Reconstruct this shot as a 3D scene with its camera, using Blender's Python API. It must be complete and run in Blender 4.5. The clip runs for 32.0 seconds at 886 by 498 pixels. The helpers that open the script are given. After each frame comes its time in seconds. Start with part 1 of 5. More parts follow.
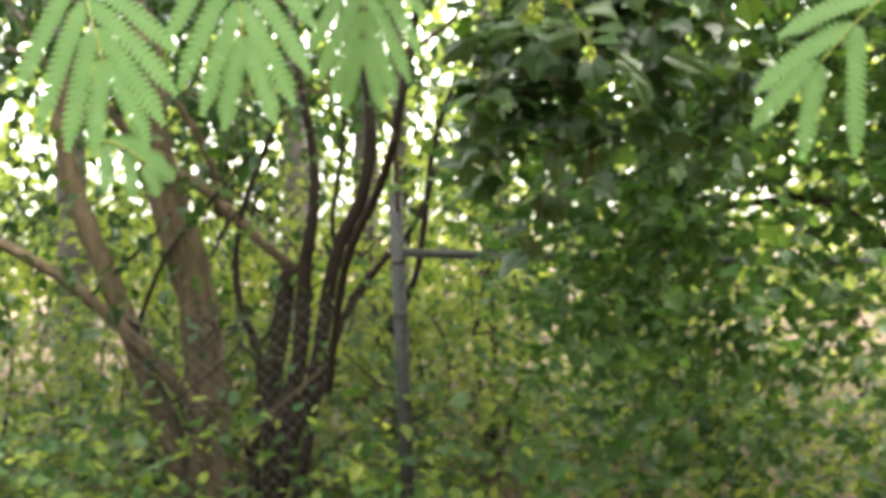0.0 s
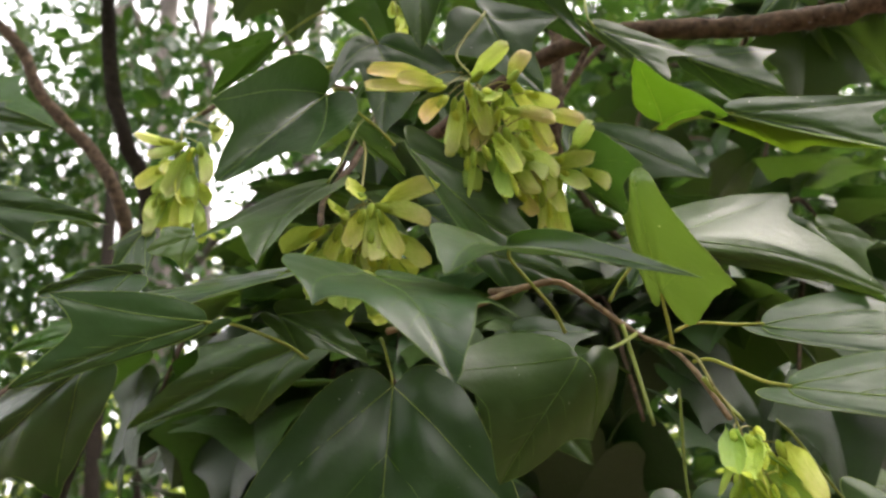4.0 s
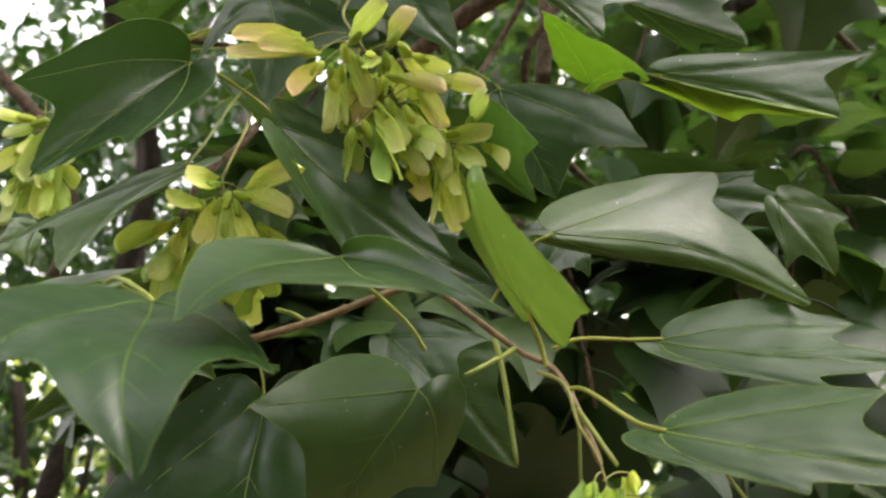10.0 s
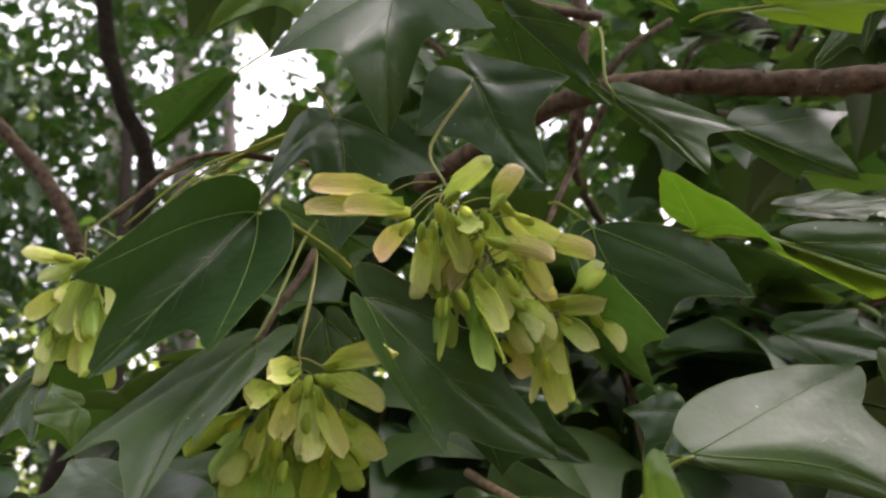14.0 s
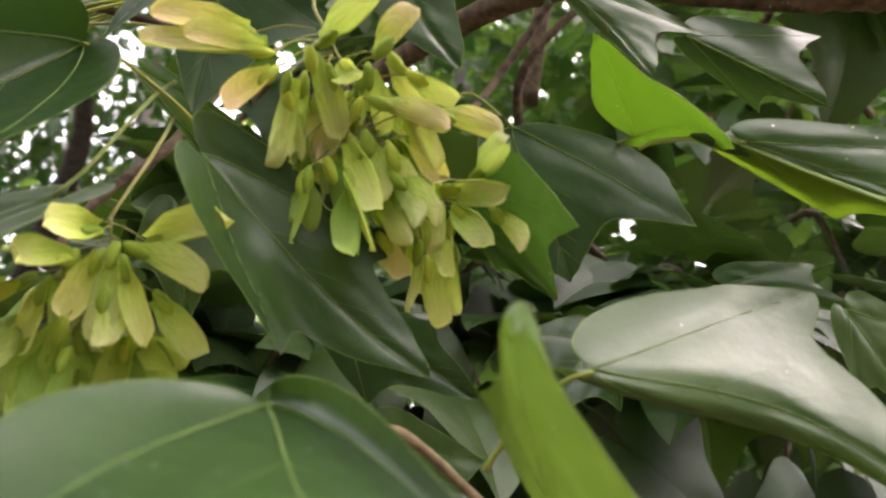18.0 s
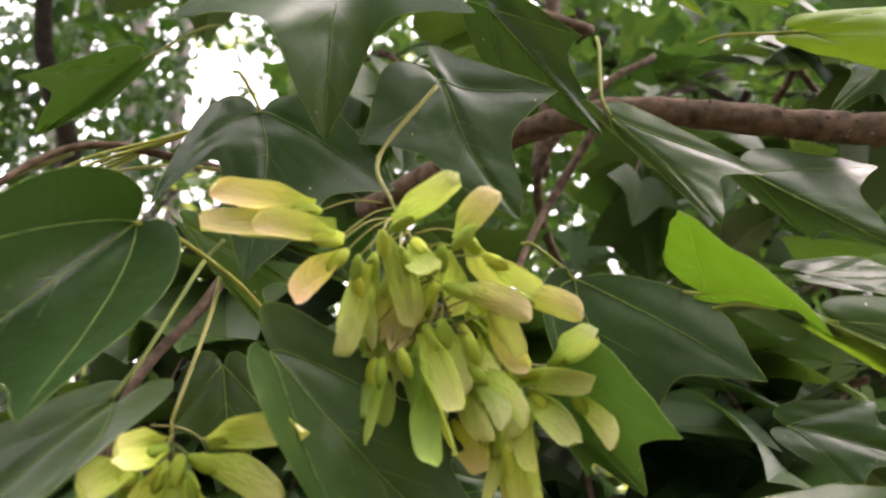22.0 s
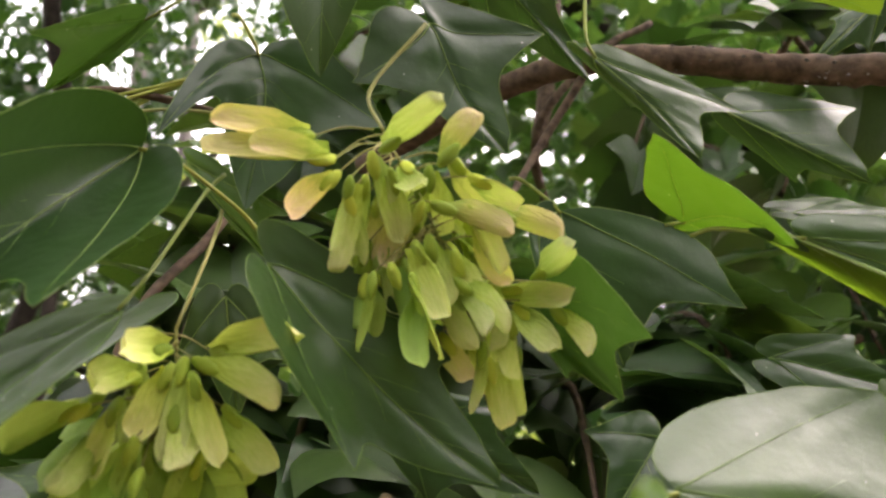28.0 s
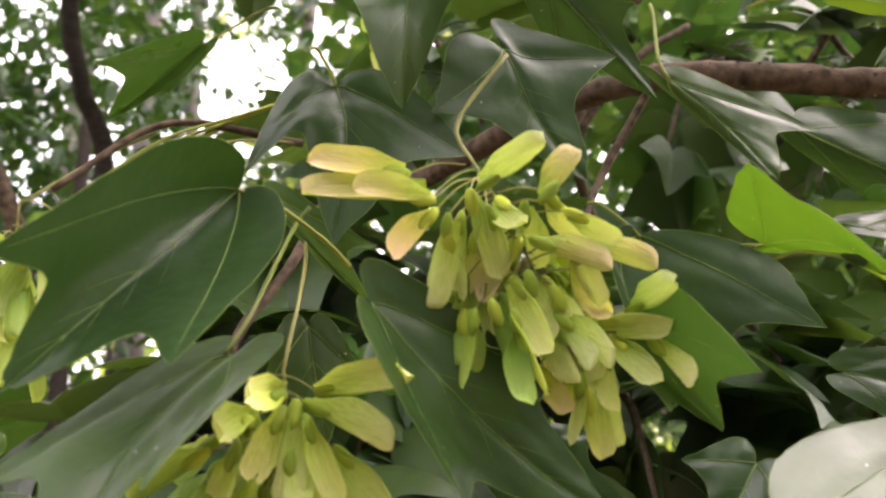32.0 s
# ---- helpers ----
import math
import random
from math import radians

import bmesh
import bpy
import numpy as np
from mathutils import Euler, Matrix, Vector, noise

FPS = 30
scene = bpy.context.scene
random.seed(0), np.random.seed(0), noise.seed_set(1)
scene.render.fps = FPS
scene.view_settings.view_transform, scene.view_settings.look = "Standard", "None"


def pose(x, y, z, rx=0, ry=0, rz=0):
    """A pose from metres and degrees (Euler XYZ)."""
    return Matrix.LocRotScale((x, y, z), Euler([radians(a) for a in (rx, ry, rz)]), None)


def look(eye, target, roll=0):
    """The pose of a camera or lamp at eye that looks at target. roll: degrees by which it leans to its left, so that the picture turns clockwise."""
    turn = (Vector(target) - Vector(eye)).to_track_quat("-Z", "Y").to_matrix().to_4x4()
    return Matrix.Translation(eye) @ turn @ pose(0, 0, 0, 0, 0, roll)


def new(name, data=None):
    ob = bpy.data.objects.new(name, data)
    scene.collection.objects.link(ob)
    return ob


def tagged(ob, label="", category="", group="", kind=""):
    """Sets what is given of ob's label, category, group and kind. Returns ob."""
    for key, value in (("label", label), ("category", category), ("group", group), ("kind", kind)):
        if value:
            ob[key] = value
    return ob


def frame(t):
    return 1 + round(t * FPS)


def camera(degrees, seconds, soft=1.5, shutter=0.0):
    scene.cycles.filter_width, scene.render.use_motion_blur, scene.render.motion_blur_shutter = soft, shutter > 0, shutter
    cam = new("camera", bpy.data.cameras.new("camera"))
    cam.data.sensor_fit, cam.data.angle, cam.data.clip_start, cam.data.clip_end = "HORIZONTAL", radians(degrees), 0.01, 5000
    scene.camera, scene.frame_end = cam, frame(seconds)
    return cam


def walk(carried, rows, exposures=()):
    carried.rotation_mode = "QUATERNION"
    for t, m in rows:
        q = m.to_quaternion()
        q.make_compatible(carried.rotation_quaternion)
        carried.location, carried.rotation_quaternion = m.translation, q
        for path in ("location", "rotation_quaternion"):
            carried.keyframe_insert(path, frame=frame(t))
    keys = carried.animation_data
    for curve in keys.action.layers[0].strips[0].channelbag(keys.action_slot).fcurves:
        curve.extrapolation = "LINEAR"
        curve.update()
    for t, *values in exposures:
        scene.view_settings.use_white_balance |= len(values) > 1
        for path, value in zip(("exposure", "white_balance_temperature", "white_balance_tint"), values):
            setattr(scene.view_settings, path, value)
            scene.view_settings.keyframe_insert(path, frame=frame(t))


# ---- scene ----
cam = camera(56.2, 32.0, soft=2.4)
METRES, EYE, TILT, LEAN, TURN = 2.35, 1.45, -1.0, 2.5, 0.0
ROWS = [
    (0.0, 0.0, 0.0, 0.0, 0.0, 0.0, -0.0),
    (0.5, 0.0251, 0.0997, 0.0217, -3.79, 3.78, -0.07),
    (1.0, 0.0347, 0.2148, 0.026, -7.78, 7.89, 0.59),
    (1.5, 0.0641, 0.3481, 0.0469, -7.22, 12.2, 0.9),
    (2.0, 0.065, 0.4469, 0.0861, -6.21, 18.33, -0.66),
    (2.5, 0.0597, 0.5119, 0.1156, -9.05, 23.73, 0.4),
    (4.5, 0.0633, 0.5715, 0.1413, -11.4, 26.01, 0.9),
    (5.0, 0.0585, 0.5787, 0.1509, -11.78, 24.67, 1.29),
    (5.5, 0.0529, 0.5901, 0.1615, -12.53, 23.22, 1.47),
    (6.0, 0.0602, 0.5866, 0.1597, -11.64, 22.58, 1.1),
    (6.5, 0.0707, 0.5906, 0.1569, -10.39, 21.77, 1.43),
    (7.0, 0.0731, 0.5868, 0.1555, -9.1, 21.38, 1.14),
    (7.5, 0.0753, 0.5806, 0.1572, -8.07, 20.97, 0.84),
    (8.0, 0.0858, 0.5815, 0.1512, -7.46, 21.43, -0.1),
    (8.5, 0.0924, 0.5777, 0.151, -7.4, 22.35, -1.25),
    (9.0, 0.0858, 0.5763, 0.1553, -7.73, 21.88, -0.18),
    (9.5, 0.0822, 0.5774, 0.1555, -9.09, 20.89, 0.14),
    (10.0, 0.0885, 0.5763, 0.1517, -7.92, 21.41, -0.1),
    (10.5, 0.088, 0.5673, 0.1583, -7.64, 21.3, -0.43),
    (11.0, 0.076, 0.5555, 0.1685, -7.52, 20.96, -0.43),
    (11.5, 0.0657, 0.5514, 0.1756, -7.37, 20.01, 0.33),
    (12.0, 0.0662, 0.5551, 0.171, -7.2, 20.11, -0.1),
    (12.5, 0.0685, 0.5603, 0.1652, -6.83, 20.43, -0.53),
    (13.0, 0.0718, 0.5586, 0.1669, -6.86, 20.71, -0.61),
    (13.5, 0.0716, 0.5681, 0.1728, -8.33, 20.65, -1.06),
    (14.0, 0.0738, 0.582, 0.1789, -9.6, 20.38, -0.48),
    (14.5, 0.0738, 0.5879, 0.1802, -10.59, 20.68, -0.35),
    (16.5, 0.0695, 0.5982, 0.1829, -13.19, 19.29, -3.46),
    (17.0, 0.067, 0.6012, 0.182, -14.39, 19.28, -4.97),
    (17.5, 0.0857, 0.6033, 0.1767, -13.71, 20.18, -4.51),
    (18.0, 0.0879, 0.6039, 0.1732, -13.89, 21.38, -4.44),
    (18.5, 0.0864, 0.6035, 0.1753, -13.25, 22.49, -3.61),
    (19.0, 0.0861, 0.5963, 0.1852, -13.32, 23.3, -3.0),
    (19.5, 0.0828, 0.5971, 0.1846, -12.74, 23.81, -2.83),
    (20.0, 0.0792, 0.5953, 0.1862, -12.76, 24.33, -3.32),
    (20.5, 0.0794, 0.5961, 0.1841, -13.47, 24.85, -4.0),
    (21.0, 0.0766, 0.5951, 0.189, -13.7, 24.87, -3.28),
    (21.5, 0.08, 0.603, 0.1893, -14.54, 24.03, -3.05),
    (22.0, 0.0776, 0.6051, 0.1886, -15.03, 23.0, -3.45),
    (22.5, 0.0721, 0.6045, 0.1869, -15.14, 22.76, -4.15),
    (23.0, 0.0748, 0.6065, 0.1836, -14.65, 22.33, -4.0),
    (23.5, 0.0707, 0.607, 0.1849, -14.82, 21.81, -4.54),
    (24.0, 0.0666, 0.6055, 0.1868, -14.61, 21.07, -3.97),
    (24.5, 0.0682, 0.6077, 0.1845, -14.32, 20.58, -3.94),
    (25.0, 0.0736, 0.6053, 0.1838, -14.47, 20.48, -3.97),
    (25.5, 0.0708, 0.6058, 0.182, -14.3, 19.65, -3.22),
    (27.5, 0.0841, 0.6046, 0.1771, -14.51, 22.07, -3.21),
    (28.0, 0.0797, 0.603, 0.1806, -14.27, 22.46, -3.29),
    (28.5, 0.074, 0.6006, 0.187, -14.92, 22.61, -2.99),
    (29.0, 0.0769, 0.601, 0.1816, -14.38, 22.79, -3.14),
    (29.5, 0.0798, 0.5987, 0.1821, -14.09, 23.14, -2.73),
    (30.0, 0.0726, 0.5956, 0.1877, -13.94, 22.51, -2.11),
    (30.5, 0.0761, 0.5984, 0.1868, -14.06, 22.06, -2.04),
    (31.0, 0.0724, 0.5976, 0.1869, -13.48, 21.96, -1.8),
    (31.5, 0.0686, 0.5994, 0.1888, -13.5, 21.66, -1.78),
    (32.0, 0.0705, 0.6029, 0.1839, -13.33, 21.78, -2.3),
]
walk(cam, [(t, pose(0, 0, EYE, TILT, LEAN, TURN) @ pose(METRES * x, METRES * y, METRES * z, 90 + pitch, roll, yaw)) for t, x, y, z, yaw, pitch, roll in ROWS], exposures=((0.0, 2.85, 7100, 11), (1.0, 2.5, 6400, -4), (2.0, 2.50, 6600, 5), (5.0, 2.0, 7000, 20), (7.0, 1.92, 7000, 17), (9.0, 2.38, 7000, 16), (11.0, 2.12, 6800, 24), (13.0, 1.74, 6600, 27), (17.0, 2.33, 6900, 24), (20.0, 2.48, 6950, 29), (24.0, 2.44, 7000, 29), (28.0, 2.40, 7000, 24), (31.0, 2.56, 7000, 30), (32.0, 2.56, 7000, 30)))
cam.data.dof.use_dof, cam.data.dof.focus_distance, cam.data.dof.aperture_fstop = True, 0.25, 21.0

# ---- world, sun, exposure ----
world = bpy.data.worlds.new("sky")
scene.world = world
world.use_nodes = True
wn = world.node_tree
sky = wn.nodes.new("ShaderNodeTexSky")
sky.sky_type, sky.sun_disc = "NISHITA", False
sky.sun_elevation, sky.sun_rotation = radians(60), radians(104)
sky.air_density, sky.dust_density, sky.ozone_density = 1.0, 6.0, 1.0
cloud = wn.nodes.new("ShaderNodeHueSaturation")
cloud.inputs["Saturation"].default_value, cloud.inputs["Value"].default_value = 0.30, 4.6
overcast = wn.nodes.new("ShaderNodeGamma")
overcast.inputs[1].default_value = 0.55
wn.links.new(sky.outputs[0], overcast.inputs[0])
wn.links.new(overcast.outputs[0], cloud.inputs["Color"])
wn.links.new(cloud.outputs[0], wn.nodes["Background"].inputs[0])
wn.nodes["Background"].inputs[1].default_value = 0.15
sun = new("sun", bpy.data.lights.new("sun", "SUN"))
sun.data.energy, sun.data.angle, sun.data.color = 0.35, radians(34.0), (1.0, 0.97, 0.92)
sun_dir = Vector((math.sin(radians(104)) * math.cos(radians(60)), math.cos(radians(104)) * math.cos(radians(60)), math.sin(radians(60))))
sun.matrix_world = look(sun_dir * 20, (0, 0, 0))


# ---- materials ----
def mat_nodes(name):
    m = bpy.data.materials.new(name)
    m.use_nodes = True
    return m, m.node_tree, m.node_tree.nodes["Principled BSDF"]


def ramp_mix(nt, fac, a, b):
    r = nt.nodes.new("ShaderNodeValToRGB")
    r.color_ramp.elements[0].color, r.color_ramp.elements[1].color = (*a, 1), (*b, 1)
    r.color_ramp.elements[0].position, r.color_ramp.elements[1].position = 0.25, 0.75
    nt.links.new(fac, r.inputs[0])
    return r.outputs[0]


def noise_fac(nt, scale, detail=4.0):
    n = nt.nodes.new("ShaderNodeTexNoise")
    n.inputs["Scale"].default_value, n.inputs["Detail"].default_value = scale, detail
    c = nt.nodes.new("ShaderNodeTexCoord")
    nt.links.new(c.outputs["Object"], n.inputs["Vector"])
    return n.outputs[0]


def vary(nt, col, source, low=0.75, high=1.25, hue=0.02):
    h = nt.nodes.new("ShaderNodeHueSaturation")
    m = nt.nodes.new("ShaderNodeMapRange")
    m.inputs[3].default_value, m.inputs[4].default_value = low, high
    nt.links.new(source, m.inputs[0])
    nt.links.new(m.outputs[0], h.inputs["Value"])
    m2 = nt.nodes.new("ShaderNodeMapRange")
    m2.inputs[3].default_value, m2.inputs[4].default_value = 0.5 + hue, 0.5 - hue
    nt.links.new(source, m2.inputs[0])
    nt.links.new(m2.outputs[0], h.inputs["Hue"])
    nt.links.new(col, h.inputs["Color"])
    return h.outputs[0]


def leaf_material(name, dark, light, through_col, gloss, share, scale, island=False, bump=0.0):
    m, nt, p = mat_nodes(name)
    if island:
        src = nt.nodes.new("ShaderNodeNewGeometry").outputs["Random Per Island"]
    else:
        src = nt.nodes.new("ShaderNodeObjectInfo").outputs["Random"]
    base = ramp_mix(nt, noise_fac(nt, scale), dark, light)
    if bump:
        spot = nt.nodes.new("ShaderNodeTexVoronoi")
        spot.inputs["Scale"].default_value = 260
        co = nt.nodes.new("ShaderNodeTexCoord")
        nt.links.new(co.outputs["Object"], spot.inputs["Vector"])
        few = nt.nodes.new("ShaderNodeMapRange")
        few.inputs[1].default_value, few.inputs[2].default_value = 0.10, 0.06
        nt.links.new(spot.outputs["Distance"], few.inputs[0])
        some = nt.nodes.new("ShaderNodeMath")
        some.operation = "MULTIPLY"
        thin = nt.nodes.new("ShaderNodeMapRange")
        thin.inputs[1].default_value, thin.inputs[2].default_value = 0.57, 0.62
        nt.links.new(noise_fac(nt, 70, 2.0), thin.inputs[0])
        nt.links.new(few.outputs[0], some.inputs[0])
        nt.links.new(thin.outputs[0], some.inputs[1])
        dust = nt.nodes.new("ShaderNodeMix")
        dust.data_type = "RGBA"
        nt.links.new(some.outputs[0], dust.inputs["Factor"])
        nt.links.new(base, dust.inputs[6])
        dust.inputs[7].default_value = (0.42, 0.44, 0.36, 1)
        base = dust.outputs[2]
    col = vary(nt, base, src)
    nt.links.new(col, p.inputs["Base Color"])
    patch = nt.nodes.new("ShaderNodeMapRange")
    patch.inputs[1].default_value, patch.inputs[2].default_value = 0.35, 0.65
    patch.inputs[3].default_value, patch.inputs[4].default_value = gloss - 0.05, gloss + 0.07
    nt.links.new(noise_fac(nt, scale * 1.7, 5.0), patch.inputs[0])
    nt.links.new(patch.outputs[0], p.inputs["Roughness"])
    p.inputs["Specular IOR Level"].default_value = 0.25
    if bump:
        b = nt.nodes.new("ShaderNodeBump")
        b.inputs["Strength"].default_value, b.inputs["Distance"].default_value = bump, 0.001
        nt.links.new(noise_fac(nt, scale * 5, 6.0), b.inputs["Height"])
        nt.links.new(b.outputs[0], p.inputs["Normal"])
    t = nt.nodes.new("ShaderNodeBsdfTranslucent")
    rgb = nt.nodes.new("ShaderNodeRGB")
    rgb.outputs[0].default_value = (*through_col, 1)
    nt.links.new(vary(nt, rgb.outputs[0], src), t.inputs["Color"])
    mix = nt.nodes.new("ShaderNodeMixShader")
    mix.inputs[0].default_value = share
    nt.links.new(p.outputs[0], mix.inputs[1])
    nt.links.new(t.outputs[0], mix.inputs[2])
    nt.links.new(mix.outputs[0], nt.nodes["Material Output"].inputs[0])
    return m


def rough_material(name, dark, light, rough, scale, bump, stretch=(1, 1, 1), metal=0.0):
    m, nt, p = mat_nodes(name)
    c = nt.nodes.new("ShaderNodeTexCoord")
    mp = nt.nodes.new("ShaderNodeMapping")
    mp.inputs["Scale"].default_value = stretch
    n = nt.nodes.new("ShaderNodeTexNoise")
    n.inputs["Scale"].default_value, n.inputs["Detail"].default_value = scale, 8
    n2 = nt.nodes.new("ShaderNodeTexNoise")
    n2.inputs["Scale"].default_value, n2.inputs["Detail"].default_value = scale * 0.13, 3
    nt.links.new(c.outputs["Object"], mp.inputs[0])
    nt.links.new(mp.outputs[0], n.inputs["Vector"])
    nt.links.new(c.outputs["Object"], n2.inputs["Vector"])
    col = vary(nt, ramp_mix(nt, n.outputs[0], dark, light), n2.outputs[0], 0.55, 1.5, 0.015)
    nt.links.new(col, p.inputs["Base Color"])
    p.inputs["Roughness"].default_value, p.inputs["Metallic"].default_value, p.inputs["Specular IOR Level"].default_value = rough, metal, 0.2
    b = nt.nodes.new("ShaderNodeBump")
    b.inputs["Strength"].default_value, b.inputs["Distance"].default_value = bump, 0.2 / scale
    nt.links.new(n.outputs[0], b.inputs["Height"])
    nt.links.new(b.outputs[0], p.inputs["Normal"])
    return m


leaf_mat = leaf_material("maple_leaf", (0.017, 0.043, 0.010), (0.030, 0.068, 0.016), (0.12, 0.25, 0.03), 0.34, 0.12, 40, bump=0.25)
# Brighter copies: younger green, with light shining through also put into the colour.
lit_fresh_mat = leaf_material("lit_fresh_maple_leaf", (0.042, 0.100, 0.015), (0.066, 0.135, 0.023), (0.15, 0.32, 0.035), 0.32, 0.17, 40, bump=0.25)
lit_young_mat = leaf_material("lit_young_maple_leaf", (0.085, 0.165, 0.010), (0.12, 0.21, 0.016), (0.25, 0.44, 0.02), 0.38, 0.30, 40, bump=0.2)
vein_mat = leaf_material("leaf_vein", (0.14, 0.22, 0.06), (0.22, 0.30, 0.09), (0.2, 0.36, 0.04), 0.5, 0.35, 60)
for m in (leaf_mat, lit_fresh_mat):
    m.node_tree.nodes["Principled BSDF"].inputs["Specular IOR Level"].default_value = 0.38
stalk_mat = leaf_material("leaf_stalk", (0.17, 0.23, 0.04), (0.27, 0.30, 0.06), (0.35, 0.35, 0.1), 0.45, 0.15, 90)

peduncle_mat = leaf_material("seed_stalk", (0.19, 0.20, 0.055), (0.30, 0.29, 0.09), (0.2, 0.2, 0.06), 0.5, 0.1, 90)


def seed_material(name, base, mid, tip):
    """Green at the seed, paler along the wing."""
    m = leaf_material(name, mid, tip, (0.57, 0.71, 0.11), 0.5, 0.38, 130, bump=0.5)
    nt = m.node_tree
    c = nt.nodes.new("ShaderNodeTexCoord")
    sep = nt.nodes.new("ShaderNodeSeparateXYZ")
    nt.links.new(c.outputs["Object"], sep.inputs[0])
    r = nt.nodes.new("ShaderNodeValToRGB")
    e = r.color_ramp.elements
    e[0].position, e[0].color = 0.08, (*base, 1)
    e[1].position, e[1].color = 0.42, (*mid, 1)
    last = e.new(0.95)
    last.color = (*tip, 1)
    mp = nt.nodes.new("ShaderNodeMapping")
    mp.inputs["Scale"].default_value = (1.0, 0.22, 1.0)
    nt.links.new(c.outputs["Object"], mp.inputs[0])
    streak = nt.nodes.new("ShaderNodeTexNoise")
    streak.inputs["Scale"].default_value, streak.inputs["Detail"].default_value = 26.0, 5.0
    nt.links.new(mp.outputs[0], streak.inputs["Vector"])
    shift = nt.nodes.new("ShaderNodeMath")
    shift.operation, shift.inputs[1].default_value = "MULTIPLY_ADD", 0.7
    less = nt.nodes.new("ShaderNodeMath")
    less.operation, less.inputs[1].default_value = "SUBTRACT", 0.35
    nt.links.new(sep.outputs[1], less.inputs[0])
    nt.links.new(streak.outputs[0], shift.inputs[0])
    nt.links.new(less.outputs[0], shift.inputs[2])
    nt.links.new(shift.outputs[0], r.inputs[0])
    veins = nt.nodes.new("ShaderNodeBump")
    veins.inputs["Strength"].default_value, veins.inputs["Distance"].default_value = 0.55, 0.0012
    nt.links.new(streak.outputs[0], veins.inputs["Height"])
    nt.links.new(veins.outputs[0], nt.nodes["Principled BSDF"].inputs["Normal"])
    p = nt.nodes["Principled BSDF"]
    old = p.inputs["Base Color"].links[0].from_node
    nt.links.new(r.outputs[0], old.inputs["Color"])
    return m


wing_mat = seed_material("seed_wing", (0.26, 0.38, 0.03), (0.57, 0.71, 0.16), (0.88, 0.88, 0.42))
pink_wing_mat = seed_material("pink_seed_wing", (0.28, 0.38, 0.04), (0.82, 0.74, 0.20), (0.94, 0.68, 0.44))
# Greener wings, lower and behind; their shade is put into this darker colour too.
green_wing_mat = seed_material("green_seed_wing", (0.14, 0.27, 0.03), (0.25, 0.40, 0.06), (0.39, 0.54, 0.13))
nut_mat = leaf_material("seed_nutlet", (0.32, 0.44, 0.04), (0.40, 0.51, 0.06), (0.3, 0.4, 0.05), 0.45, 0.15, 200, bump=0.3)
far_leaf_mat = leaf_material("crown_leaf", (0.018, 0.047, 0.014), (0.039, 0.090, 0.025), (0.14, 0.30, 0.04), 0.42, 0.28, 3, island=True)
# Dark copy of the crown leaf: shade of backlit crowns put into the colour.
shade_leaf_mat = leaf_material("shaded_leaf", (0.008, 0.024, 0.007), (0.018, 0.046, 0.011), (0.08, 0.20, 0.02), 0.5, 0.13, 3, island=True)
# Bright copy: sunlight beyond the fence put into the leaf colour.
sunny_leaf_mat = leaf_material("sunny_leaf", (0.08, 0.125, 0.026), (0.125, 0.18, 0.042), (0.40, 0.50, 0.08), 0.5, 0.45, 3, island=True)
mimosa_mat = leaf_material("mimosa_leaf", (0.13, 0.25, 0.09), (0.18, 0.31, 0.12), (0.26, 0.46, 0.12), 0.5, 0.35, 30, island=True)
grass_mat = leaf_material("grass_blade", (0.08, 0.12, 0.03), (0.14, 0.17, 0.05), (0.25, 0.3, 0.06), 0.6, 0.35, 4, island=True)
bark = rough_material("brown_bark", (0.026, 0.018, 0.012), (0.15, 0.105, 0.074), 0.75, 260, 0.7, (1, 1, 1))
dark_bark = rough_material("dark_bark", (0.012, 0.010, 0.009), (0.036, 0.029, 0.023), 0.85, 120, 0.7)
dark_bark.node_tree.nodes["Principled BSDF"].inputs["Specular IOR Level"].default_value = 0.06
bark.node_tree.nodes["Principled BSDF"].inputs["Specular IOR Level"].default_value = 0.1
young_bark = rough_material("young_twig_bark", (0.085, 0.060, 0.034), (0.22, 0.155, 0.085), 0.6, 420, 0.5)
trunk_bark = rough_material("trunk_bark", (0.035, 0.027, 0.016), (0.10, 0.079, 0.048), 0.9, 28, 0.9, (1, 1, 0.25))
pale_bark = rough_material("pale_bark", (0.06, 0.054, 0.048), (0.12, 0.108, 0.098), 0.9, 18, 0.7, (1, 1, 0.2))
steel = rough_material("galvanised_steel", (0.035, 0.037, 0.038), (0.07, 0.073, 0.075), 0.65, 60, 0.15)
wire_mat = rough_material("weathered_wire", (0.06, 0.06, 0.06), (0.12, 0.12, 0.12), 0.7, 60, 0.1)
ground_mat = rough_material("leaf_litter_ground", (0.06, 0.043, 0.031), (0.20, 0.145, 0.108), 0.95, 9, 1.0)


# ---- mesh helpers ----
def link_mesh(name, bm, material, parent=None, label="", smooth=True):
    me = bpy.data.meshes.new(name)
    bm.to_mesh(me)
    bm.free()
    me.materials.append(material)
    if smooth:
        me.shade_smooth()
    ob = new(name, me)
    if parent:
        ob.parent = parent
        ob.matrix_parent_inverse = parent.matrix_world.inverted() if parent.type != "EMPTY" else Matrix.Translation(-parent.location)
    return tagged(ob, label)


def part(name, bm, material, parent, label=""):
    return link_mesh(name, bm, material, parent, label)


def thing(name, place, label, category, group="", kind=""):
    ob = new(name)
    ob.location = place
    ob.empty_display_size = 0.05
    return tagged(ob, label, category, group, kind)


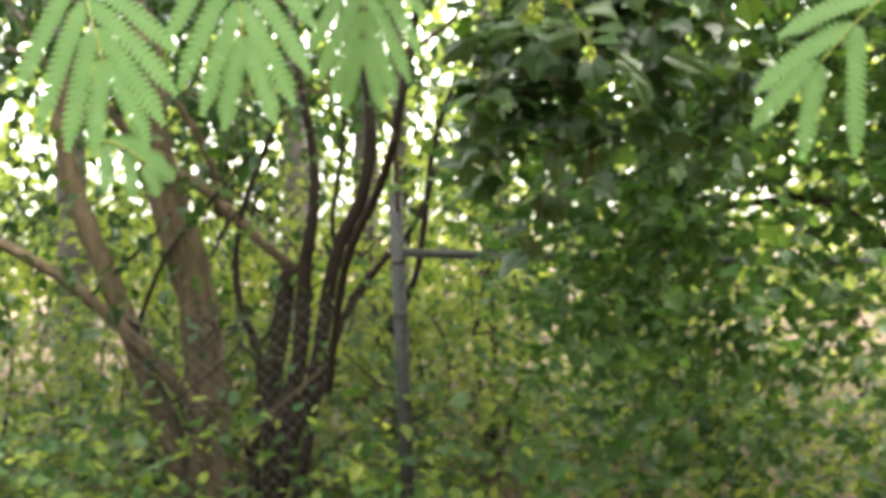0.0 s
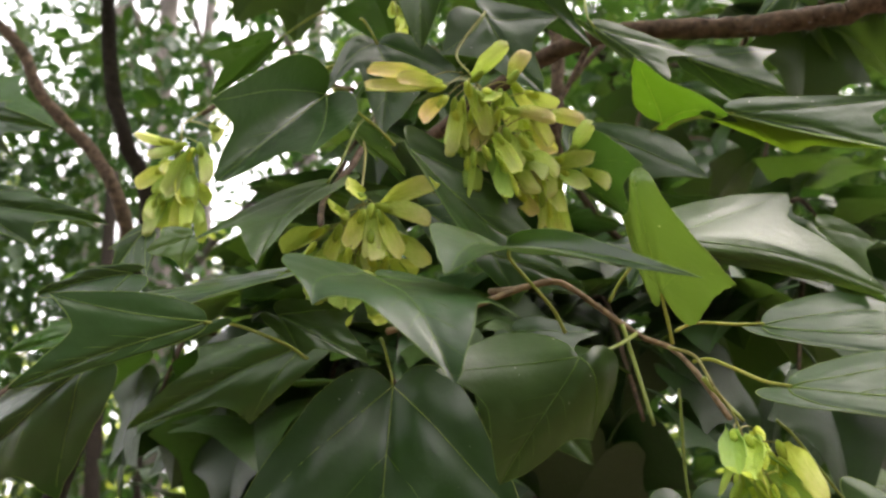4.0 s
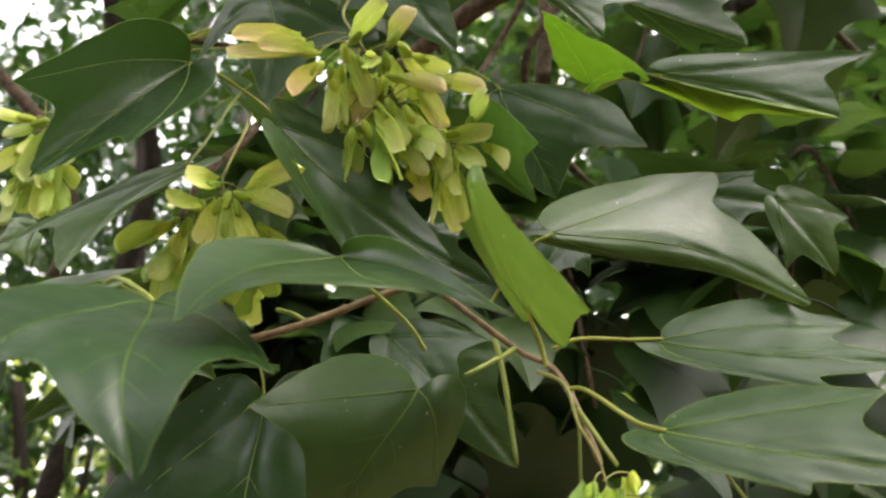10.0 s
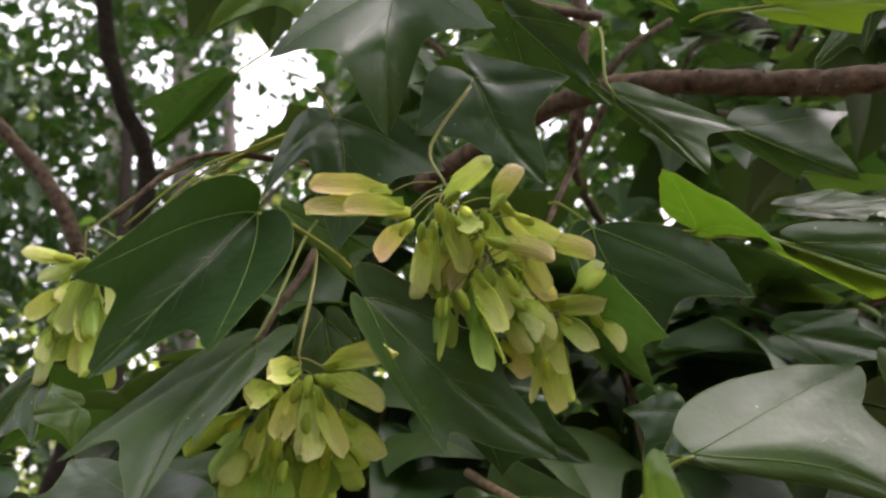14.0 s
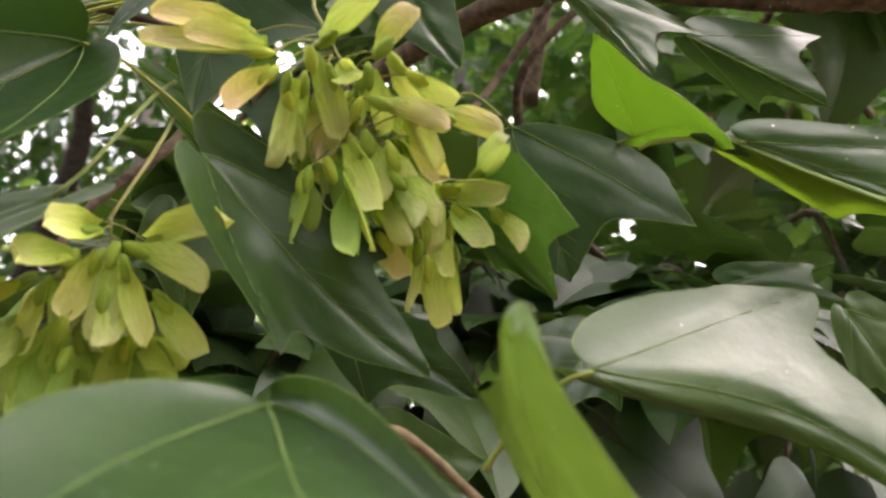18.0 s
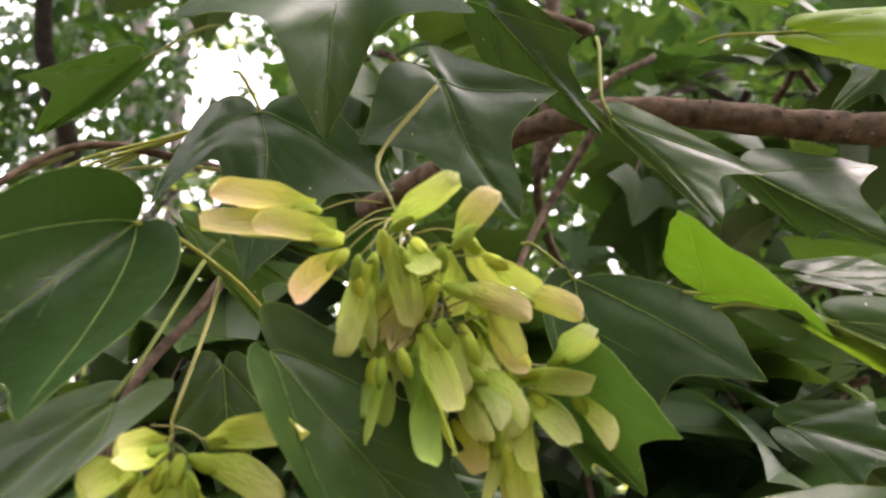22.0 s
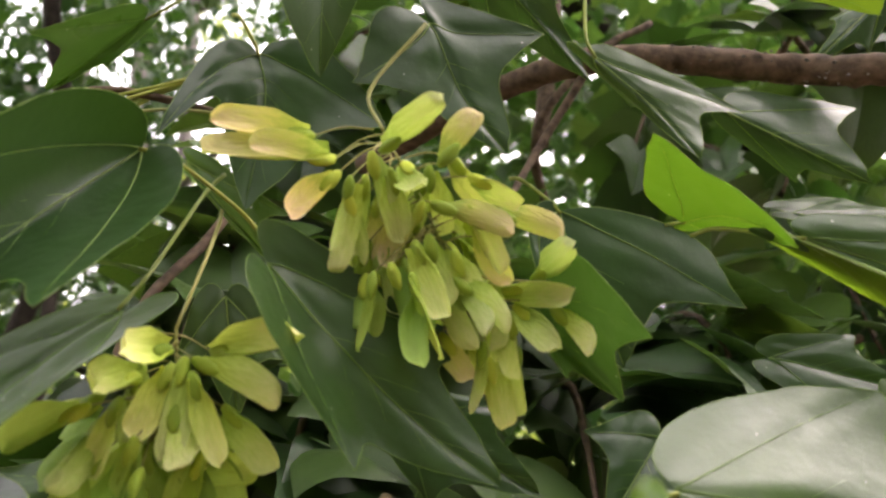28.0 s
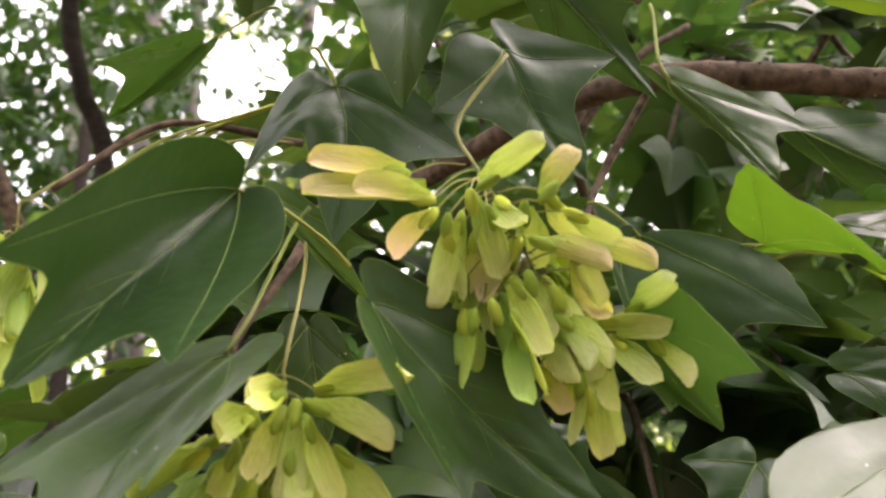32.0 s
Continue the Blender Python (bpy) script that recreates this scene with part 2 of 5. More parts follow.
def smooth_path(pts, steps=6):
    pts = [Vector(p) for p in pts]
    if len(pts) < 3:
        return pts
    ext = [pts[0] * 2 - pts[1]] + pts + [pts[-1] * 2 - pts[-2]]
    out = []
    for i in range(1, len(ext) - 2):
        a, b, c, d = ext[i - 1:i + 3]
        for k in range(steps):
            t = k / steps
            out.append(0.5 * (2 * b + (c - a) * t + (2 * a - 5 * b + 4 * c - d) * t * t + (3 * b - a - 3 * c + d) * t ** 3))
    return out + [pts[-1]]


def tube(bm, pts, r0, r1, sides=8, rough=0.0, cap=True):
    """A tapered tube along pts, uneven by the share rough."""
    n = len(pts)
    rings = []
    side = None
    for i, p in enumerate(pts):
        d = (pts[min(i + 1, n - 1)] - pts[max(i - 1, 0)]).normalized()
        if side is None:
            side = d.orthogonal().normalized()
        side = (side - d * side.dot(d)).normalized()
        up = d.cross(side)
        r = r0 + (r1 - r0) * i / max(n - 1, 1)
        ring = []
        for k in range(sides):
            a = 2 * math.pi * k / sides
            w = side * math.cos(a) + up * math.sin(a)
            rr = r * (1 + rough * noise.noise((p + w * r) * (0.6 / max(r, 1e-4))))
            ring.append(bm.verts.new(p + w * rr))
        rings.append(ring)
    for a, b in zip(rings, rings[1:]):
        for k in range(sides):
            bm.faces.new((a[k], a[(k + 1) % sides], b[(k + 1) % sides], b[k]))
    if cap:
        bm.faces.new(rings[0][::-1])
        bm.faces.new(rings[-1])


def limb(name, pts, r0, r1, parent, material, rough=0.25, steps=8, sides=12, label=""):
    bm = bmesh.new()
    tube(bm, smooth_path(pts, steps), r0, r1, sides, rough)
    return part(name, bm, material, parent, label)


def mesh_from(name, verts, faces, material, parent=None, label="", kind=""):
    me = bpy.data.meshes.new(name)
    me.from_pydata(verts, [], faces)
    me.materials.append(material)
    ob = new(name, me)
    if parent:
        ob.parent = parent
        ob.matrix_parent_inverse = Matrix.Translation(-parent.location)
    return tagged(ob, label, kind=kind)


LOW_LEAF = np.array([(0, 0, 0), (0.38, -0.10, 0.05), (0.80, 0.34, 0.10), (0.40, 0.50, 0.05), (0, 1, -0.12), (-0.38, -0.10, 0.05), (-0.80, 0.34, 0.10), (-0.40, 0.50, 0.05)])
OVAL_LEAF = np.array([(0, 0, 0), (0.26, 0.22, 0.05), (0.32, 0.50, 0.06), (0.17, 0.82, 0.03), (0, 1, -0.12), (-0.26, 0.22, 0.05), (-0.32, 0.50, 0.06), (-0.17, 0.82, 0.03)])


def leaf_cloud(name, pts, size, material, parent, rng, shape=LOW_LEAF, droop=0.6, label="", kind="stuff"):
    """Many small folded leaves at pts, joined into one mesh."""
    n = len(pts)
    yaw = rng.uniform(0, 2 * np.pi, n)
    down = rng.normal(-droop, 0.45, n)
    tip = np.stack([np.cos(yaw) * np.cos(down), np.sin(yaw) * np.cos(down), np.sin(down)], 1)
    up = np.stack([rng.normal(0, 0.45, n), rng.normal(0, 0.45, n), np.ones(n)], 1)
    side = np.cross(tip, up)
    side /= np.linalg.norm(side, axis=1)[:, None] + 1e-9
    nor = np.cross(side, tip)
    s = size * rng.uniform(0.6, 1.25, n)
    v = pts[:, None, :] + s[:, None, None] * (side[:, None, :] * shape[None, :, 0:1] + tip[:, None, :] * shape[None, :, 1:2] + nor[:, None, :] * shape[None, :, 2:3])
    faces = []
    for i in range(n):
        b = i * 8
        faces.append((b, b + 1, b + 2, b + 3, b + 4))
        faces.append((b, b + 4, b + 7, b + 6, b + 5))
    return mesh_from(name, v.reshape(-1, 3).tolist(), faces, material, parent, label, kind)


def open_gap(p):
    """Keep the gap between the crowns through which the sky shows."""
    reach = 0.074 * (p[:, 1] - 1.4)
    inside = (np.abs(p[:, 0] - 0.04) < reach) & (np.abs(p[:, 2] - 3.83 - 0.565 * (p[:, 1] - 4.9)) < reach * 1.2) & (p[:, 1] > 2.6)
    return p[~inside | (np.arange(len(p)) % 6 == 0)]


def clumps(rng, count, low, high, per, spread):
    """Points in loose clumps inside a box."""
    c = rng.uniform(low, high, (count, 3))
    p = c[:, None, :] + rng.normal(0, 1, (count, per, 3)) * np.array(spread)
    return p.reshape(-1, 3)


# ---- ground ----
def build_ground():
    bm = bmesh.new()
    n = 90
    grid = []
    for i in range(n + 1):
        row = []
        for j in range(n + 1):
            u, v = (i / n * 2 - 1), (j / n * 2 - 1)
            x, y = math.copysign(abs(u) ** 3, u) * 900 + u * 9, math.copysign(abs(v) ** 3, v) * 900 + v * 9 + 3
            h = 0.05 * noise.noise(Vector((x * 0.7, y * 0.7, 0))) + 0.03 * noise.noise(Vector((x * 2.3, y * 2.3, 3)))
            row.append(bm.verts.new((x, y, h - 0.02)))
        grid.append(row)
    for i in range(n):
        for j in range(n):
            bm.faces.new((grid[i][j], grid[i + 1][j], grid[i + 1][j + 1], grid[i][j + 1]))
    ob = link_mesh("ground", bm, ground_mat)
    tagged(ob, "bare ground with dry leaf litter and thin grass", "ground", kind="structure")


build_ground()

# ---- chain-link fence ----
def build_fence():
    fence = thing("chain_link_fence", (-0.2, 3.6, 0), "grey galvanised chain-link fence overgrown with leaves", "fence")
    for k, x in enumerate((-0.2, 2.9)):
        bm = bmesh.new()
        top = 1.64 if k == 0 else 1.45
        y = 3.6 + 0.07 * (x + 0.2)
        tube(bm, [Vector((x, y, -0.1)), Vector((x, y, top * 0.5)), Vector((x, y, top))], 0.030, 0.030, 16)
        post = part("post", bm, steel, fence)
        bm = bmesh.new()
        bmesh.ops.create_uvsphere(bm, u_segments=16, v_segments=8, radius=0.034, matrix=Matrix.Translation((x, y, top)) @ Matrix.Diagonal((1, 1, 0.6, 1)))
        part("cap", bm, steel, post)
        for z in (0.35, 0.75, 1.1, 1.33):
            bm = bmesh.new()
            tube(bm, [Vector((x, y, z)), Vector((x, y, z + 0.022))], 0.0335, 0.0335, 16)
            part("tension_band", bm, steel, post)
    limb("rail", [(-0.2, 3.6, 1.38), (0.9, 3.68, 1.30), (2.9, 3.82, 1.20), (6.0, 4.0, 1.15)], 0.021, 0.021, fence, steel, 0.0)
    verts, faces = [], []
    r = 0.0016
    for k in range(-30, 150):
        for s in (1, -1):
            x0 = -4.0 + k * 0.062
            x1 = x0 + s * 1.15
            p = [Vector((x, 3.6 + 0.07 * (x + 0.2) + 0.003 * s, z)) for x, z in ((x0, 0.05), (x1, 1.2))]
            b = len(verts)
            for q in p:
                verts += [q + Vector((r, 0, 0)), q + Vector((-r, r, 0)), q + Vector((-r, -r, 0))]
            faces += [(b, b + 1, b + 4, b + 3), (b + 1, b + 2, b + 5, b + 4), (b + 2, b, b + 3, b + 5)]
    mesh_from("wire_mesh", verts, faces, wire_mat, fence, "diamond wire mesh", "stuff")


build_fence()

# ---- background trees ----
rng = np.random.default_rng(5)


def build_left_tree():
    tree = thing("tree", (-1.22, 4.0, 0), "leaning tree with a rough brown trunk beside the fence", "tree", "trees")
    limb("trunk", [(-1.1974, 4.0925, -0.3539), (-1.1934, 4.0868, 0.3730), (-1.2152, 4.0815, 1.1278), (-1.3055, 4.0807, 1.5355), (-1.3859, 4.0803, 1.8621), (-1.4090, 4.0778, 2.2669), (-1.4675, 4.1242, 2.9332), (-1.4215, 4.3083, 4.8336), (-1.1792, 4.4820, 7.3800)], 0.115, 0.06, tree, trunk_bark)
    limb("limb", [(-1.3146, 4.0925, 0.0550), (-1.3603, 4.0404, 0.4744), (-1.4590, 3.9903, 0.8332), (-1.5773, 3.9401, 1.2618), (-1.7384, 3.9407, 1.7349), (-1.7759, 3.9391, 2.0733), (-1.7488, 4.0344, 2.5911), (-1.8615, 4.1295, 3.6044)], 0.062, 0.035, tree, trunk_bark)
    limb("limb", [(-1.1193, 4.0336, 0.5172), (-1.3364, 3.9369, 0.8371), (-1.5415, 3.8402, 1.1162), (-1.8072, 3.7452, 1.3842), (-2.3393, 3.6570, 1.6977)], 0.04, 0.024, tree, trunk_bark)
    limb("limb", [(-1.3697, 4.0302, 1.8173), (-1.1582, 3.9752, 1.7389), (-0.8695, 3.9195, 1.4647), (-0.7199, 3.9166, 1.3288)], 0.034, 0.022, tree, trunk_bark)
    limb("limb", [(-1.3697, 4.0302, 1.8173), (-1.5326, 4.0328, 2.0502), (-1.7104, 4.0360, 2.2439), (-2.0739, 4.0442, 2.4455)], 0.03, 0.016, tree, trunk_bark)
    limb("limb", [(-1.0742, 4.0242, 1.5787), (-1.1003, 3.9726, 1.8677), (-1.2529, 3.9241, 2.1934), (-1.3414, 3.9238, 2.5469)], 0.024, 0.012, tree, trunk_bark)
    limb("limb", [(-1.5223, 4.0404, 1.0395), (-1.3298, 3.9824, 1.4051), (-1.0406, 3.9222, 1.7051), (-0.8508, 3.9156, 1.9042)], 0.012, 0.006, tree, dark_bark)
    limb("limb", [(-1.6548, 3.9421, 1.2651), (-1.4134, 3.9341, 1.4620), (-1.2776, 3.9293, 1.6116)], 0.012, 0.006, tree, dark_bark)
    p = np.concatenate([clumps(rng, 20, (-4.5, 3.8, 2.0), (-0.6, 6.5, 4.4), 120, (0.36, 0.36, 0.22)), clumps(rng, 40, (-3.5, 3.2, 0.9), (-0.2, 4.6, 2.2), 12, (0.2, 0.2, 0.14)), clumps(rng, 30, (-2.7, 5.0, 3.0), (-0.55, 7.4, 4.6), 70, (0.24, 0.24, 0.15)), clumps(rng, 46, (-2.9, 3.9, 2.2), (-0.15, 5.4, 4.1), 60, (0.22, 0.22, 0.14))])
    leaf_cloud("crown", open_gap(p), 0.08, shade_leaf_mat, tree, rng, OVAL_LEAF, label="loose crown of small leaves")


build_left_tree()


def build_shrub():
    shrub = thing("shrub", (-0.72, 3.85, 0), "many-stemmed bare-legged shrub against the fence", "shrub")
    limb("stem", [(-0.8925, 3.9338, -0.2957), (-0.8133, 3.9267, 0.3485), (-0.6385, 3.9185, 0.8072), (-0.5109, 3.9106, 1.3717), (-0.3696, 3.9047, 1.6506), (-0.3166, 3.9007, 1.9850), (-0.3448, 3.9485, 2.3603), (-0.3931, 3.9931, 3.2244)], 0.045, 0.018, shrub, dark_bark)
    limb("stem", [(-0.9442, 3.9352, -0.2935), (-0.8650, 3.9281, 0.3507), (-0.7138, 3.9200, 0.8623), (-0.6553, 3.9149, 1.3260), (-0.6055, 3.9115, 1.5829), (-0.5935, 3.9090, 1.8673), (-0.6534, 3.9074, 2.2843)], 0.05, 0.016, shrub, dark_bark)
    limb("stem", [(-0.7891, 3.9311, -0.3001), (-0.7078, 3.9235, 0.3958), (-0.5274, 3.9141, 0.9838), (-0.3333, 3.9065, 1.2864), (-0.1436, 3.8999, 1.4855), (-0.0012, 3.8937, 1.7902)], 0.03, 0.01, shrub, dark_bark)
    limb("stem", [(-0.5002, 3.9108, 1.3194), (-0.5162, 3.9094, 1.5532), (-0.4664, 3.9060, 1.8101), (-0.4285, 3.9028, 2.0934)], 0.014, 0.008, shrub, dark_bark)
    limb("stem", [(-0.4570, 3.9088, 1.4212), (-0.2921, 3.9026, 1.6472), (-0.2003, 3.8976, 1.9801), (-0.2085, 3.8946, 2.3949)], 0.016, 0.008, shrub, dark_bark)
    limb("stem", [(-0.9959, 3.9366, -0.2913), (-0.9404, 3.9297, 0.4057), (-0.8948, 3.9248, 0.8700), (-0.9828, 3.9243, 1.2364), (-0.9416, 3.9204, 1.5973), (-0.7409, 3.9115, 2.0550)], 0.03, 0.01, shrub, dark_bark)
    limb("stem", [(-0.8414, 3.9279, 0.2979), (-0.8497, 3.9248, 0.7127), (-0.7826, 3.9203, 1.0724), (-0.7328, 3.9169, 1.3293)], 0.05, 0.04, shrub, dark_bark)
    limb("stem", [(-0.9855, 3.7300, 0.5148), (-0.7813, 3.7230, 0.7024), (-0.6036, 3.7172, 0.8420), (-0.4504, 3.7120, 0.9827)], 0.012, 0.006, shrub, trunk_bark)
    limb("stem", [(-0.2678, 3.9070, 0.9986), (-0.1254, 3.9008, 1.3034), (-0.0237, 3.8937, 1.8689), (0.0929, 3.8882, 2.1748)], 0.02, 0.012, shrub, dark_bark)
    for k in range(26):
        a = Vector((rng.uniform(-1.5, -0.1), rng.uniform(3.6, 4.0), rng.uniform(0.5, 1.9)))
        d = Vector((rng.normal(0, 0.3), rng.normal(0, 0.15), rng.uniform(0.0, 0.5)))
        limb("twig", [a, a + d * 0.5 + Vector((rng.normal(0, 0.04), 0, 0.03)), a + d], 0.007, 0.003, shrub, dark_bark, sides=6)
    p = clumps(rng, 60, (-1.3, 3.6, 0.9), (0.2, 4.2, 2.7), 10, (0.14, 0.14, 0.1))
    leaf_cloud("leaves", p, 0.05, far_leaf_mat, shrub, rng, OVAL_LEAF)


build_shrub()


def build_maple():
    tree = thing("maple_tree", (2.0, 3.3, 0), "maple tree with dense dark green hanging foliage", "tree", "trees")
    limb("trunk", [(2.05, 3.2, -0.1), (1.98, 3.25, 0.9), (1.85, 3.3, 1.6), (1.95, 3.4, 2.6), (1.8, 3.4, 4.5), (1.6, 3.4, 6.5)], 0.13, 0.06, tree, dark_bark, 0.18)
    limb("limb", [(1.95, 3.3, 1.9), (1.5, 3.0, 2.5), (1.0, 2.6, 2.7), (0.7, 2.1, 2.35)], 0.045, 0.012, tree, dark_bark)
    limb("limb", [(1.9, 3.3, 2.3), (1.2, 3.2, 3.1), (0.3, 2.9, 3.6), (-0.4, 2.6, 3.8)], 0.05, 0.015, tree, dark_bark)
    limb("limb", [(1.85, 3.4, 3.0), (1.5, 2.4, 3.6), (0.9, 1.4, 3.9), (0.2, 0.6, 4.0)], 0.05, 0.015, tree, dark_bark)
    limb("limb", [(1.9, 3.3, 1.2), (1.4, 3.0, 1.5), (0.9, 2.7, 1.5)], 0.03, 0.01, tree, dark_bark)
    sets = [
        clumps(rng, 210, (0.35, 2.6, 0.9), (2.8, 3.5, 3.2), 22, (0.14, 0.14, 0.10)),
        clumps(rng, 60, (0.3, 2.4, 0.9), (1.4, 3.0, 2.0), 14, (0.12, 0.12, 0.09)),
        clumps(rng, 30, (0.1, 2.2, 1.1), (0.9, 2.7, 1.85), 12, (0.10, 0.10, 0.07)),
        clumps(rng, 70, (0.7, 2.3, 1.6), (1.9, 3.0, 2.7), 14, (0.12, 0.12, 0.09)),
        clumps(rng, 300, (0.55, 2.5, 2.4), (3.2, 4.4, 4.8), 17, (0.2, 0.2, 0.12)),
        # Three overhead sets, above the view, added to shade near leaves and cut sheen.
        clumps(rng, 84, (-1.4, -0.9, 3.0), (-0.1, 2.6, 4.8), 24, (0.26, 0.26, 0.14)),
        clumps(rng, 100, (-0.1, 1.2, 2.9), (2.0, 2.5, 4.6), 22, (0.24, 0.24, 0.14)),
        clumps(rng, 50, (1.0, -1.5, 2.9), (2.2, 0.6, 4.6), 22, (0.24, 0.24, 0.14)),
        clumps(rng, 60, (0.7, 3.0, 0.1), (3.0, 3.55, 1.2), 16, (0.16, 0.1, 0.12)),
        # Also unseen overhead: added to darken the sky that near leaves reflect.
        clumps(rng, 75, (-1.2, 1.3, 2.95), (0.5, 2.6, 3.7), 22, (0.2, 0.2, 0.1)),
    ]
    p = np.concatenate(sets)
    p = p[(p[:, 2] > 1.42) | (rng.random(len(p)) < np.where(p[:, 0] < 1.5, 0.9, 0.5))]
    p = np.concatenate([p, p + rng.normal(0, 0.05, p.shape)])
    leaf_cloud("crown", open_gap(p), 0.042, far_leaf_mat, tree, rng, label="dense crown of three-lobed leaves")


build_maple()


def build_far_tree(x, y, h, r, leaves, material, crown_low):
    tree = thing("tree", (x, y, 0), "tall tree with a pale grey trunk beyond the fence", "tree", "trees")
    limb("trunk", [(x, y, -0.1), (x + 0.1, y, h * 0.3), (x - 0.1, y + 0.1, h * 0.6), (x + 0.1, y, h)], r, r * 0.4, tree, pale_bark, 0.12)
    for k in range(5):
        a = k * 2.4 + x
        z = h * (0.35 + 0.1 * k)
        limb("limb", [(x, y, z), (x + math.cos(a) * 0.7, y + math.sin(a) * 0.7, z + 0.6), (x + math.cos(a) * 1.6, y + math.sin(a) * 1.6, z + 1.0)], r * 0.4, r * 0.12, tree, pale_bark)
    big = rng.normal(0, 1, (leaves // 420 + 1, 3)) * np.array((1.5, 1.5, (h - crown_low) * 0.3)) + np.array((x, y, (h + crown_low) / 2))
    c = (big[:, None, :] + rng.normal(0, 1, (len(big), 18, 3)) * np.array((0.42, 0.42, 0.25))).reshape(-1, 3)
    p = (c[:, None, :] + rng.normal(0, 0.12, (len(c), 24, 3))).reshape(-1, 3)
    p = p[p[:, 2] > 0.3]
    leaf_cloud("crown", open_gap(p), 0.094, material, tree, rng, OVAL_LEAF)


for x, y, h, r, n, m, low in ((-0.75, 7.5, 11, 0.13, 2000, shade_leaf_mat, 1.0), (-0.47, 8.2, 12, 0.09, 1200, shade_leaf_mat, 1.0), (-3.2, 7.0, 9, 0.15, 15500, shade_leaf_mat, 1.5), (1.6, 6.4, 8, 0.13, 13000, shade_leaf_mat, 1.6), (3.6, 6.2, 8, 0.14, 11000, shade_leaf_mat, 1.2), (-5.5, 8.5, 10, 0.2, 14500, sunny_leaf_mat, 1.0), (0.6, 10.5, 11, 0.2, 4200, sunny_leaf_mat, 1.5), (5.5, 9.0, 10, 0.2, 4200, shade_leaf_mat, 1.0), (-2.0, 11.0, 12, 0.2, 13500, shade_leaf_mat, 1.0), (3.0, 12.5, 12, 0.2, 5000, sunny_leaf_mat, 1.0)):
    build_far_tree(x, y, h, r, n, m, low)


def build_unseen_yard_tree(x, y, h):
    """One of the unseen trees added round the start of the path to block low sky."""
    tree = thing("unseen_yard_tree", (x, y, 0), "broad leafy tree added unseen round the yard to block low sky", "tree", "trees")
    limb("trunk", [(x, y, -0.1), (x + 0.1, y, h * 0.35), (x, y + 0.1, h * 0.85)], 0.2, 0.08, tree, trunk_bark, 0.15)
    big = rng.normal(0, 1, (40, 3)) * np.array((1.3, 1.1, h * 0.22)) + np.array((x, y, h * 0.52))
    c = (big[:, None, :] + rng.normal(0, 1, (40, 8, 3)) * np.array((0.5, 0.5, 0.4))).reshape(-1, 3)
    p = (c[:, None, :] + rng.normal(0, 0.25, (len(c), 14, 3))).reshape(-1, 3)
    leaf_cloud("crown", p[p[:, 2] > 0.2], 0.22, far_leaf_mat, tree, rng, OVAL_LEAF)


# Added out of view; the fifth is low so open sky reflects in near leaves.
for k in range(9):
    build_unseen_yard_tree(-9 + k * 2.3, -3.9 - 1.2 * (k % 2), (8.0 + 0.6 * (k % 3)) * (0.56 if k == 4 else 1.0))
for x, y in ((-9.5, -2.5), (-9.8, 1.0), (9.5, -2.5), (9.8, 1.0)):
    build_unseen_yard_tree(x, y, 6.0 if x < 0 else 9.0)


